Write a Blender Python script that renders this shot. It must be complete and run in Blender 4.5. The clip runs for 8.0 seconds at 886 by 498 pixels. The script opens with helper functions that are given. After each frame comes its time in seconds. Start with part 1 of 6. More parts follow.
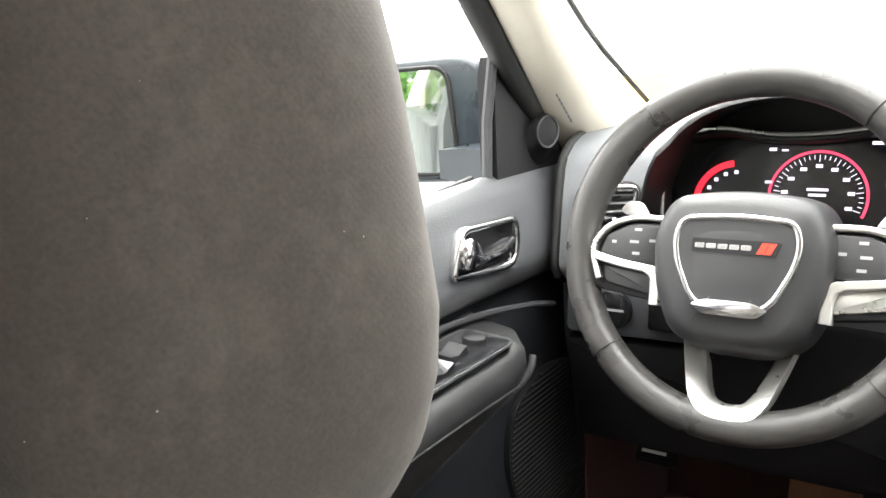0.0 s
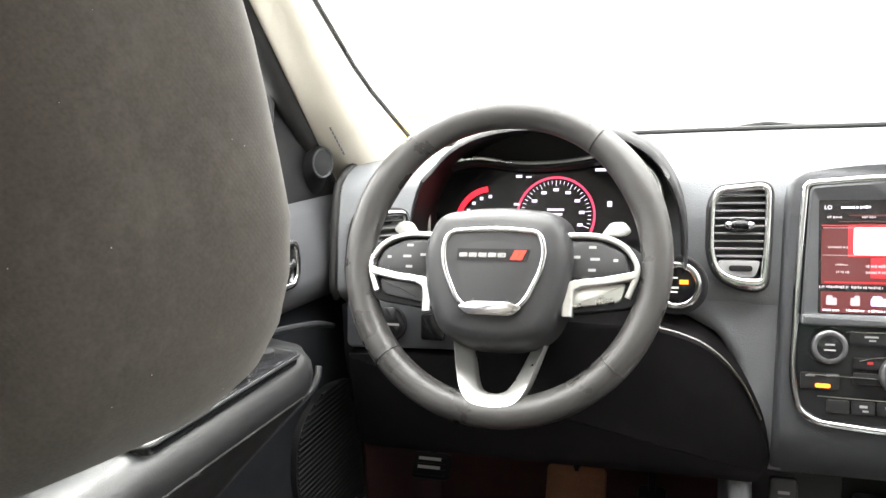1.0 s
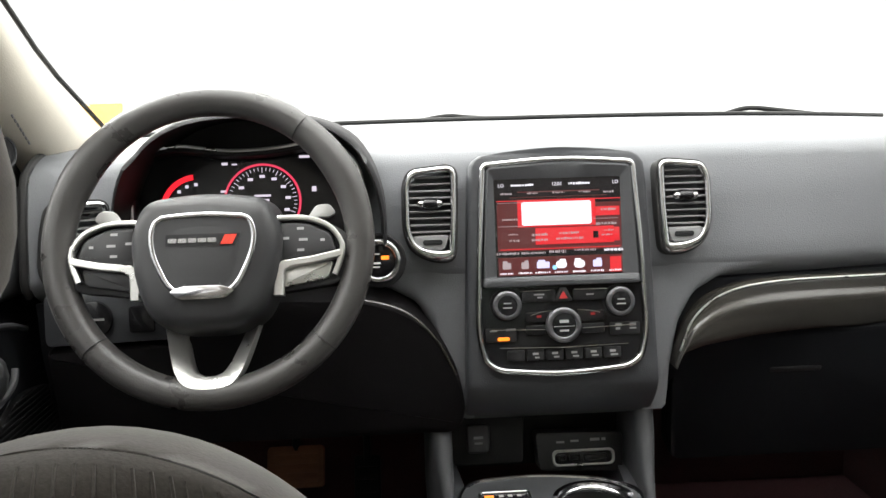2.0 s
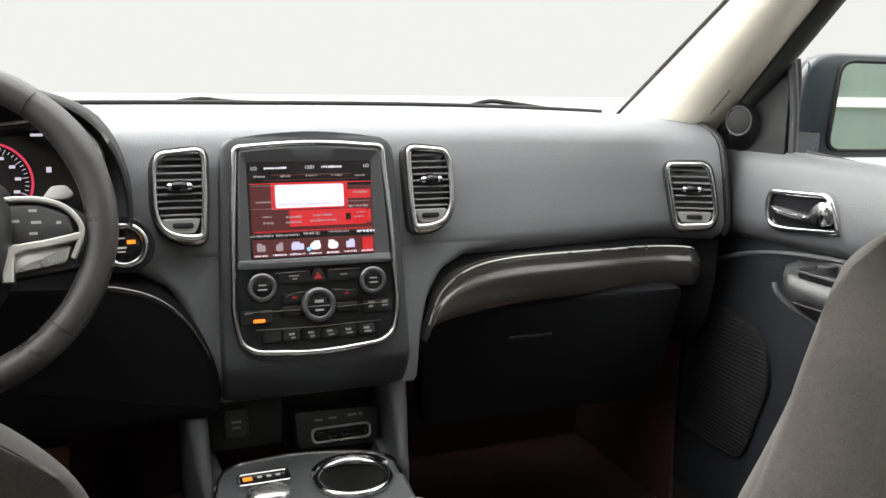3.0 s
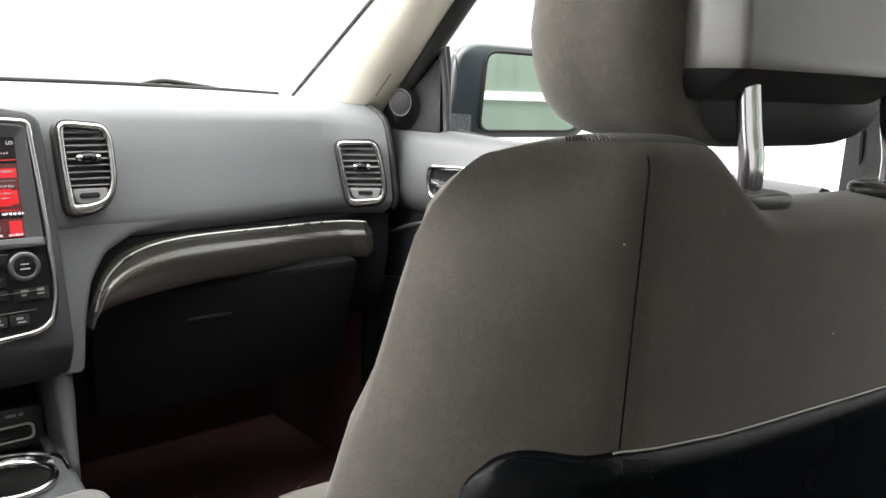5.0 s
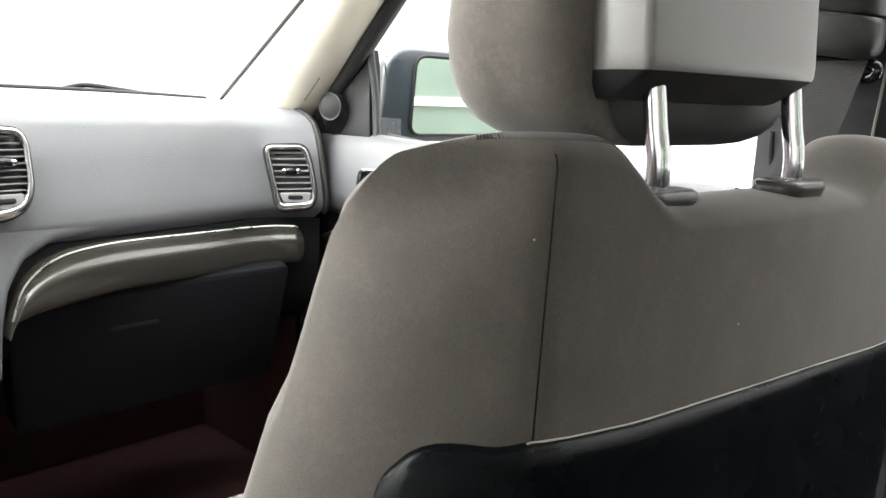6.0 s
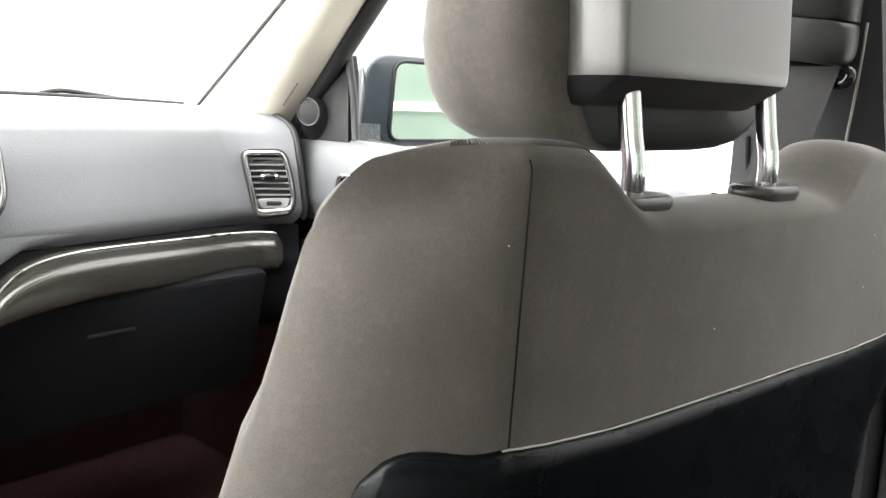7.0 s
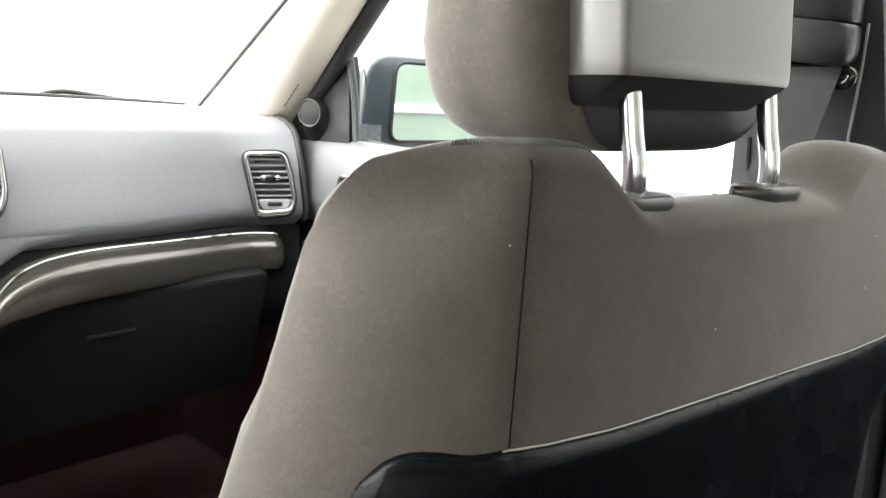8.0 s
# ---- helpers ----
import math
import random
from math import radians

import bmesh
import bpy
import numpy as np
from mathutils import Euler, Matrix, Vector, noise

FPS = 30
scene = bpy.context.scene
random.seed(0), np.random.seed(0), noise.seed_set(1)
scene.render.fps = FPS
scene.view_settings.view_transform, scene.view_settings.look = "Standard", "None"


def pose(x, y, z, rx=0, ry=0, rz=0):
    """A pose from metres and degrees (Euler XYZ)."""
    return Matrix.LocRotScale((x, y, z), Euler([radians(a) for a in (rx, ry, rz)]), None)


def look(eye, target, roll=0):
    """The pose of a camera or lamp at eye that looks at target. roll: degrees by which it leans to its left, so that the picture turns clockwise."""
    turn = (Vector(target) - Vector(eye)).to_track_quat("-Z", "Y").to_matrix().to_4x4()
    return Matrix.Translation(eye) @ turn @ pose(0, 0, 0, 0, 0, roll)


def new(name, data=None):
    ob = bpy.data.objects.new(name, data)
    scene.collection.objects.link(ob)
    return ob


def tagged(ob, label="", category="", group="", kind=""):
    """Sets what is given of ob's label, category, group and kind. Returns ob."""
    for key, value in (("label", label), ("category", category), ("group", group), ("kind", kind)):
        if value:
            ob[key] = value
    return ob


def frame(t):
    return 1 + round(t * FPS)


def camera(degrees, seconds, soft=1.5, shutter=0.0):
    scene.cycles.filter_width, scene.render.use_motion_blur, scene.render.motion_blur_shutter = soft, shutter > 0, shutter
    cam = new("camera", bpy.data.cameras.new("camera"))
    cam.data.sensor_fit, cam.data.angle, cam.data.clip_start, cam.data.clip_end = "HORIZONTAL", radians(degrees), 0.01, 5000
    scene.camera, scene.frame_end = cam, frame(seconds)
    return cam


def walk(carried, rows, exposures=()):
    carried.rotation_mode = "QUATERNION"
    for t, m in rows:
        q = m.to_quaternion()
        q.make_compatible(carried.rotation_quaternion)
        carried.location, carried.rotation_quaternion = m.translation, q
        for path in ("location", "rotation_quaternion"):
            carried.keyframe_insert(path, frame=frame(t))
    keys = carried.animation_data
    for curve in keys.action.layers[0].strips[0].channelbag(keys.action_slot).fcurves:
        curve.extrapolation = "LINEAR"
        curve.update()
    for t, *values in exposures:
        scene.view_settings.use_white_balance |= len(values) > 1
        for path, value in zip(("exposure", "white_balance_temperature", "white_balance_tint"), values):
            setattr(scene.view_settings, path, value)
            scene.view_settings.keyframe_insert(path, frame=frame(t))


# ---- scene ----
cam = camera(58.33, 8.0)
PATH = [
    (0.0, (-0.2310, 0.1628, 0.9086), (-0.7983, 0.9577, 0.6935), -3.625),
    (0.5, (-0.2305, 0.1280, 0.8903), (-0.6860, 0.9960, 0.6928), -3.043),
    (1.0, (-0.2158, 0.0859, 0.8816), (-0.5224, 1.0238, 0.7192), -2.205),
    (1.5, (-0.2166, 0.0480, 0.8778), (-0.3254, 1.0297, 0.7209), -1.647),
    (1.7, (-0.2143, 0.0415, 0.8763), (-0.2552, 1.0234, 0.7071), -1.750),
    (2.8, (-0.2020, 0.0055, 0.8678), (0.0750, 0.9324, 0.6790), 0.265),
    (3.0, (-0.1997, -0.0010, 0.8663), (0.1366, 0.9208, 0.6733), 0.628),
    (3.5, (-0.1913, -0.0149, 0.8557), (0.2563, 0.8560, 0.6527), 1.102),
    (4.0, (-0.1774, -0.0383, 0.8484), (0.3460, 0.7888, 0.6439), 1.183),
    (4.5, (-0.1733, -0.0484, 0.8481), (0.4199, 0.7315, 0.6484), 1.530),
    (5.0, (-0.1741, -0.0577, 0.8495), (0.4729, 0.6792, 0.6538), 1.885),
    (6.5, (-0.1647, -0.0740, 0.8452), (0.5505, 0.6010, 0.6638), 1.854),
    (7.0, (-0.1632, -0.0727, 0.8468), (0.5567, 0.5979, 0.6677), 1.869),
    (7.5, (-0.1631, -0.0727, 0.8480), (0.5559, 0.5986, 0.6682), 1.754),
    (8.0, (-0.1626, -0.0725, 0.8457), (0.5566, 0.5993, 0.6685), 1.905),
]
walk(cam, [(t, look(eye, target, roll)) for t, eye, target, roll in PATH],
     exposures=[(0.0, 2.6), (0.5, 2.7), (1.0, 2.65), (1.5, 2.0), (1.7, 1.75), (2.8, 1.2), (3.5, 1.12), (4.5, 1.3), (5.2, 1.6), (6.3, 2.2), (8.0, 2.35)])

# ---- light ----
world = bpy.data.worlds.new("overcast_sky")
scene.world = world
world.use_nodes = True
bg = world.node_tree.nodes["Background"]
bg.inputs["Color"].default_value = (1.0, 0.975, 0.95, 1)
# overcast: the zenith is far brighter than the horizon
heaven = world.node_tree.nodes.new("ShaderNodeTexCoord")
split = world.node_tree.nodes.new("ShaderNodeSeparateXYZ")
climb = world.node_tree.nodes.new("ShaderNodeMapRange")
climb.interpolation_type = "SMOOTHSTEP"
climb.inputs["From Min"].default_value, climb.inputs["From Max"].default_value = 0.25, 1.0
climb.inputs["To Min"].default_value, climb.inputs["To Max"].default_value = 0.41, 2.4
world.node_tree.links.new(heaven.outputs["Generated"], split.inputs[0])
world.node_tree.links.new(split.outputs["Z"], climb.inputs["Value"])
world.node_tree.links.new(climb.outputs[0], bg.inputs["Strength"])
sun = new("sun", bpy.data.lights.new("sun", "SUN"))
sun.data.energy, sun.data.angle, sun.data.color = 3.4, radians(75), (1.0, 0.98, 0.95)
sun.matrix_world = look((-4.7, 4.0, 5), (0, 0, 0))


# ---- materials ----
def material(name, color, rough=0.5, metal=0.0, grain=0.0, grain_size=0.002, blotch=0.12, blotch_size=0.06, coat=0.0, sheen=0.0, weave=False, voronoi=False, lint=0.0, spec=0.5, dust=0.0):
    """A surface with colour variation at two scales and fine relief; sizes in metres."""
    m = bpy.data.materials.new(name)
    m.use_nodes = True
    nt = m.node_tree
    b = nt.nodes["Principled BSDF"]
    b.inputs["Roughness"].default_value = rough
    b.inputs["Metallic"].default_value = metal
    b.inputs["Specular IOR Level"].default_value = spec
    b.inputs["Coat Weight"].default_value = coat
    b.inputs["Coat Roughness"].default_value = 0.08
    b.inputs["Sheen Weight"].default_value = sheen
    b.inputs["Sheen Roughness"].default_value = 0.5
    geo = nt.nodes.new("ShaderNodeTexCoord")
    big = nt.nodes.new("ShaderNodeTexNoise")
    big.inputs["Scale"].default_value = 1 / blotch_size
    big.inputs["Detail"].default_value = 5
    fine = nt.nodes.new("ShaderNodeTexNoise")
    fine.inputs["Scale"].default_value = 1 / grain_size
    fine.inputs["Detail"].default_value = 2
    for n in (big, fine):
        nt.links.new(geo.outputs["Object"], n.inputs["Vector"])
    add = nt.nodes.new("ShaderNodeMath")
    add.operation = "ADD"
    nt.links.new(big.outputs["Fac"], add.inputs[0])
    nt.links.new(fine.outputs["Fac"], add.inputs[1])
    ramp = nt.nodes.new("ShaderNodeMapRange")
    ramp.inputs["From Min"].default_value, ramp.inputs["From Max"].default_value = 0.6, 1.4
    ramp.inputs["To Min"].default_value, ramp.inputs["To Max"].default_value = 1 - blotch, 1 + blotch
    nt.links.new(add.outputs[0], ramp.inputs["Value"])
    mul = nt.nodes.new("ShaderNodeVectorMath")
    mul.operation = "SCALE"
    mul.inputs[0].default_value = color
    nt.links.new(ramp.outputs[0], mul.inputs["Scale"])
    tone = mul.outputs[0]
    if dust:
        # soft pale smudges rubbed into the cloth
        smudge = nt.nodes.new("ShaderNodeTexNoise")
        smudge.inputs["Scale"].default_value = 190
        smudge.inputs["Detail"].default_value = 3
        nt.links.new(geo.outputs["Object"], smudge.inputs["Vector"])
        zone = nt.nodes.new("ShaderNodeTexNoise")
        zone.inputs["Scale"].default_value = 45
        nt.links.new(geo.outputs["Object"], zone.inputs["Vector"])
        mul2 = nt.nodes.new("ShaderNodeMath")
        mul2.operation = "MULTIPLY"
        nt.links.new(smudge.outputs["Fac"], mul2.inputs[0])
        nt.links.new(zone.outputs["Fac"], mul2.inputs[1])
        gate = nt.nodes.new("ShaderNodeMapRange")
        gate.inputs["From Min"].default_value, gate.inputs["From Max"].default_value = 0.24, 0.42
        gate.inputs["To Min"].default_value, gate.inputs["To Max"].default_value = 0.0, dust
        nt.links.new(mul2.outputs[0], gate.inputs["Value"])
        wipe = nt.nodes.new("ShaderNodeMix")
        wipe.data_type = "RGBA"
        nt.links.new(gate.outputs[0], wipe.inputs["Factor"])
        nt.links.new(tone, wipe.inputs[6])
        wipe.inputs[7].default_value = (0.27, 0.245, 0.22, 1)
        tone = wipe.outputs[2]
    if lint:
        # pale specks of lint clinging to the cloth
        cell = nt.nodes.new("ShaderNodeTexVoronoi")
        cell.inputs["Scale"].default_value = 1 / lint / 2.5
        nt.links.new(geo.outputs["Object"], cell.inputs["Vector"])
        near = nt.nodes.new("ShaderNodeMath")
        near.operation, near.inputs[1].default_value = "LESS_THAN", 0.030
        nt.links.new(cell.outputs["Distance"], near.inputs[0])
        pick = nt.nodes.new("ShaderNodeSeparateColor")
        nt.links.new(cell.outputs["Color"], pick.inputs[0])
        few = nt.nodes.new("ShaderNodeMath")
        few.operation, few.inputs[1].default_value = "GREATER_THAN", 0.35
        nt.links.new(pick.outputs[0], few.inputs[0])
        both = nt.nodes.new("ShaderNodeMath")
        both.operation = "MULTIPLY"
        nt.links.new(near.outputs[0], both.inputs[0])
        nt.links.new(few.outputs[0], both.inputs[1])
        spot = nt.nodes.new("ShaderNodeMix")
        spot.data_type = "RGBA"
        nt.links.new(both.outputs[0], spot.inputs["Factor"])
        nt.links.new(tone, spot.inputs[6])
        spot.inputs[7].default_value = (0.42, 0.40, 0.37, 1)
        tone = spot.outputs[2]
    nt.links.new(tone, b.inputs["Base Color"])
    rr = nt.nodes.new("ShaderNodeMapRange")
    rr.inputs["From Min"].default_value, rr.inputs["From Max"].default_value = 0.3, 0.7
    rr.inputs["To Min"].default_value, rr.inputs["To Max"].default_value = max(0.02, rough * 0.85), min(1, rough * 1.15)
    nt.links.new(big.outputs["Fac"], rr.inputs["Value"])
    nt.links.new(rr.outputs[0], b.inputs["Roughness"])
    if grain:
        bump = nt.nodes.new("ShaderNodeBump")
        bump.inputs["Strength"].default_value = grain
        bump.inputs["Distance"].default_value = grain_size * 0.5
        src = fine.outputs["Fac"]
        if weave:
            wx, wz = nt.nodes.new("ShaderNodeTexWave"), nt.nodes.new("ShaderNodeTexWave")
            wx.bands_direction, wz.bands_direction = "DIAGONAL", "Z"
            for w in (wx, wz):
                w.inputs["Scale"].default_value = 0.31 / grain_size
                w.inputs["Distortion"].default_value = 0.6
                nt.links.new(geo.outputs["Object"], w.inputs["Vector"])
            mix = nt.nodes.new("ShaderNodeMath")
            mix.operation = "MULTIPLY"
            nt.links.new(wx.outputs["Fac"], mix.inputs[0])
            nt.links.new(wz.outputs["Fac"], mix.inputs[1])
            src = mix.outputs[0]
        if voronoi:
            vor = nt.nodes.new("ShaderNodeTexVoronoi")
            vor.inputs["Scale"].default_value = 1 / grain_size
            nt.links.new(geo.outputs["Object"], vor.inputs["Vector"])
            src = vor.outputs["Distance"]
        nt.links.new(src, bump.inputs["Height"])
        nt.links.new(bump.outputs[0], b.inputs["Normal"])
    return m


def glow(name, color, strength):
    m = bpy.data.materials.new(name)
    m.use_nodes = True
    b = m.node_tree.nodes["Principled BSDF"]
    b.inputs["Base Color"].default_value = (0.02, 0.02, 0.02, 1)
    b.inputs["Emission Color"].default_value = (*color, 1)
    b.inputs["Emission Strength"].default_value = strength
    b.inputs["Roughness"].default_value = 0.3
    return m


def glass(name, tint, rough=0.0):
    m = bpy.data.materials.new(name)
    m.use_nodes = True
    b = m.node_tree.nodes["Principled BSDF"]
    b.inputs["Base Color"].default_value = (*tint, 1)
    b.inputs["Transmission Weight"].default_value = 1
    b.inputs["Roughness"].default_value = rough
    b.inputs["IOR"].default_value = 1.02
    return m


FABRIC = material("seat_cloth", (0.088, 0.080, 0.071), 0.95, grain=0.05, grain_size=0.0011, blotch=0.22, blotch_size=0.020, sheen=0.15, weave=True, lint=0.003, spec=0.2, dust=0.10)
FABRIC_FINE = material("smooth_cloth", (0.056, 0.051, 0.045), 0.95, grain=0.25, grain_size=0.0010, blotch=0.30, blotch_size=0.045, sheen=0.2, lint=0.009, spec=0.2, dust=0.04)
# pale tone for the shell edge's painted glint and the pillar panel's edge
PALE_EDGE = material("shell_glint_panel_edge", (0.30, 0.29, 0.27), 0.4, blotch=0.1)
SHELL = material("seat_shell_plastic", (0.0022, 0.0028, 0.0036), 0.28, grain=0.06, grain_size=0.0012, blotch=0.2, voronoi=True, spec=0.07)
STACK = material("stack_plastic", (0.052, 0.054, 0.058), 0.5, grain=0.25, grain_size=0.0016, blotch=0.12, voronoi=True, spec=0.35)
SLAT = material("vent_slat_plastic", (0.23, 0.23, 0.235), 0.45, blotch=0.1)
PLASTIC = material("black_plastic", (0.026, 0.0265, 0.028), 0.40, grain=0.12, grain_size=0.0010, blotch=0.15, voronoi=True, spec=0.4)
SOFT = material("soft_dash", (0.150, 0.156, 0.166), 0.55, grain=0.35, grain_size=0.0016, blotch=0.10, blotch_size=0.15, voronoi=True, spec=0.35)
DOORSKIN = material("door_skin", (0.084, 0.087, 0.093), 0.45, grain=0.3, grain_size=0.0016, blotch=0.1, blotch_size=0.12, voronoi=True)
INSERT = material("dark_insert", (0.014, 0.0155, 0.019), 0.75, spec=0.16, grain=0.3, grain_size=0.0018, blotch=0.2)
LEATHER = material("leather", (0.036, 0.035, 0.034), 0.30, grain=0.20, grain_size=0.0012, blotch=0.16, blotch_size=0.04, voronoi=True)
PIANO = material("gloss_black", (0.008, 0.008, 0.009), 0.16, blotch=0.2, coat=0.1, spec=0.35)
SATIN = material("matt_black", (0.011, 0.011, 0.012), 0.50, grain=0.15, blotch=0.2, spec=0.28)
CHROME = material("chrome", (0.66, 0.66, 0.68), 0.13, metal=1.0, blotch=0.04, blotch_size=0.02)
SOFT_CHROME = material("soft_chrome", (0.66, 0.66, 0.67), 0.11, metal=1.0, blotch=0.05, blotch_size=0.02)
SILVER = material("satin_silver", (0.62, 0.62, 0.60), 0.30, metal=0.85, blotch=0.06, blotch_size=0.03)
BRONZE = material("satin_grey_trim", (0.030, 0.028, 0.024), 0.24, metal=0.1, blotch=0.02, blotch_size=0.3, spec=1.0)
SILVER_PAINT = material("silver_paint", (0.46, 0.46, 0.45), 0.34, blotch=0.03, blotch_size=0.03)
KNOB_METAL = material("satin_knob_metal", (0.42, 0.42, 0.42), 0.25, metal=0.9, blotch=0.04, blotch_size=0.02)
KNOB = material("ribbed_knob_metal", (0.15, 0.15, 0.16), 0.36, metal=0.9, grain=0.5, grain_size=0.0022, blotch=0.1, blotch_size=0.01)
STACK_GREY = material("stack_grey", (0.036, 0.038, 0.042), 0.46, grain=0.3, grain_size=0.0016, blotch=0.1, voronoi=True, spec=0.4)
STACK_BLACK = material("stack_black", (0.030, 0.031, 0.034), 0.45, grain=0.2, grain_size=0.0014, blotch=0.12, voronoi=True, spec=0.35)
ARM = material("armrest_leather", (0.012, 0.0125, 0.013), 0.36, grain=0.18, grain_size=0.0014, blotch=0.16, blotch_size=0.05, voronoi=True)
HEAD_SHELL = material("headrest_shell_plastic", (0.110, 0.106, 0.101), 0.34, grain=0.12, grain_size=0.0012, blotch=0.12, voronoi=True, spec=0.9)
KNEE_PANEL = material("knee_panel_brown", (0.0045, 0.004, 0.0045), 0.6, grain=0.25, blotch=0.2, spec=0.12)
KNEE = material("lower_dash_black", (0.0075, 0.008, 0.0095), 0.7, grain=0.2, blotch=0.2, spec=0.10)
LID = material("grey_leather", (0.115, 0.113, 0.112), 0.36, grain=0.2, grain_size=0.0014, blotch=0.14, blotch_size=0.05, voronoi=True)
BEIGE = material("pillar_trim", (0.66, 0.62, 0.53), 0.75, grain=0.25, grain_size=0.0018, blotch=0.06)
HEADLINER = material("headliner", (0.60, 0.57, 0.50), 0.95, grain=0.3, grain_size=0.003, blotch=0.05)
RUBBER = material("rubber_seal", (0.012, 0.012, 0.012), 0.7, blotch=0.2)
CARPET = material("carpet", (0.070, 0.026, 0.028), 1.0, grain=0.8, grain_size=0.004, blotch=0.35, blotch_size=0.08)
PAINT = material("dark_blue_grey_paint", (0.016, 0.023, 0.030), 0.3, coat=0.3, blotch=0.08)
WEBBING = material("belt_webbing", (0.028, 0.028, 0.029), 0.8, grain=0.7, grain_size=0.0015, blotch=0.2, weave=True)
YELLOW = material("yellow_card", (0.50, 0.30, 0.002), 0.14, blotch=0.06, spec=0.8)
PEDAL = material("worn_pedal_rubber", (0.32, 0.14, 0.07), 0.6, grain=0.3, blotch=0.3, blotch_size=0.03)
CONCRETE = material("concrete", (0.30, 0.305, 0.30), 0.85, grain=0.3, grain_size=0.01, blotch=0.15, blotch_size=0.8)
WALL_GREEN = material("grey_green_cladding", (0.16, 0.195, 0.17), 0.6, blotch=0.15, blotch_size=0.6)
WHITE = material("white_paint", (0.78, 0.78, 0.76), 0.5, blotch=0.05)
LEAF = material("leaf", (0.09, 0.20, 0.03), 0.6, blotch=0.4, blotch_size=0.1)
BARK = material("bark", (0.12, 0.09, 0.06), 0.9, grain=0.6, grain_size=0.02, blotch=0.3)
SCREEN_OFF = material("screen_glass", (0.012, 0.011, 0.012), 0.18, blotch=0.1)
S_RED = glow("screen_red", (0.80, 0.010, 0.020), 0.38)
S_DARKRED = glow("screen_dark_red", (0.34, 0.004, 0.008), 0.10)
S_WHITE = glow("screen_white", (0.95, 0.92, 1.0), 0.50)
S_LILAC = glow("screen_lilac", (0.62, 0.60, 0.92), 0.5)
S_GREY = glow("screen_grey", (0.60, 0.50, 0.52), 0.28)
S_BLUE = glow("screen_blue", (0.20, 0.50, 0.85), 0.7)
G_RED = glow("gauge_red", (1.0, 0.015, 0.03), 0.5)
G_PINK = glow("gauge_pink", (1.0, 0.05, 0.13), 0.32)
G_WHITE = glow("gauge_white", (0.95, 0.85, 1.0), 0.30)
AMBER = glow("amber_lamp", (1.0, 0.20, 0.01), 0.9)
ICON = material("printed_icon", (0.26, 0.26, 0.26), 0.6, blotch=0.05)
LABEL = material("print_and_glint_white", (0.70, 0.70, 0.68), 0.6, blotch=0.05)
DIMRED = material("printed_red", (0.35, 0.02, 0.02), 0.5, blotch=0.05)
WINDOW = glass("clear_glass", (0.97, 1.0, 0.985))
SIDE_TINT = glass("tinted_side_glass", (0.90, 0.91, 0.91))
REAR_TINT = glass("rear_glass", (0.58, 0.60, 0.60))
MIRROR = material("mirror_silver", (0.66, 0.71, 0.68), 0.02, metal=1.0, blotch=0.01)


# ---- building helpers ----
BASE = {}


def thing(name, base, label, category, group="", kind=""):
    ob = new(name)
    ob.empty_display_size = 0.05
    ob.location = base
    BASE[ob.name] = Vector(base)
    return tagged(ob, label, category, group, kind)


def finish(bm, name, mat, angle=40):
    me = bpy.data.meshes.new(name)
    bmesh.ops.recalc_face_normals(bm, faces=bm.faces)
    bm.to_mesh(me)
    bm.free()
    me.materials.append(mat)
    me.polygons.foreach_set("use_smooth", [True] * len(me.polygons))
    me.set_sharp_from_angle(angle=radians(angle))
    return me


def part(name, bm, mat, parent=None, label="", angle=40):
    """Links bm, which is in world metres, as one mesh under parent."""
    ob = new(name, finish(bm, name, mat, angle))
    if parent:
        ob.parent = parent
        if parent.name in BASE:
            ob.matrix_parent_inverse = Matrix.Translation(-BASE[parent.name])
    return tagged(ob, label)


def setting(name, bm, mat, label, category, angle=40):
    return tagged(new(name, finish(bm, name, mat, angle)), label, category, "", "structure")


def plane_at(origin, tilt=0.0, turn=0.0):
    """u to the right, v up the face, w out of it towards the rear; tilt leans the top away."""
    return Matrix.Translation(origin) @ Matrix.Rotation(radians(turn), 4, "Z") @ Matrix.Rotation(radians(90 - tilt), 4, "X")


def rrect(w, h, r, n=5, cu=0.0, cv=0.0):
    pts = []
    for k, (su, sv) in enumerate(((1, 1), (-1, 1), (-1, -1), (1, -1))):
        for i in range(n + 1):
            a = math.pi / 2 * (k + i / n)
            pts.append((cu + su * (w / 2 - r) + r * math.cos(a), cv + sv * (h / 2 - r) + r * math.sin(a)))
    return pts


def rounded(corners, r, n=5):
    """A polygon with its corners rounded by r (one radius, or one for each)."""
    out = []
    m = len(corners)
    for i in range(m):
        p, a, b = (Vector(corners[k % m]) for k in (i, i - 1, i + 1))
        rad = r[i] if isinstance(r, (list, tuple)) else r
        rad = min(rad, 0.49 * (a - p).length, 0.49 * (b - p).length)
        da, db = (a - p).normalized(), (b - p).normalized()
        p0, p1 = p + da * rad, p + db * rad
        for k in range(n + 1):
            t = k / n
            q = p0 * (1 - t) ** 2 + p * 2 * t * (1 - t) + p1 * t * t
            out.append((q.x, q.y))
    return out


def circle(r, n=32, cu=0.0, cv=0.0):
    return [(cu + r * math.cos(2 * math.pi * i / n), cv + r * math.sin(2 * math.pi * i / n)) for i in range(n)]


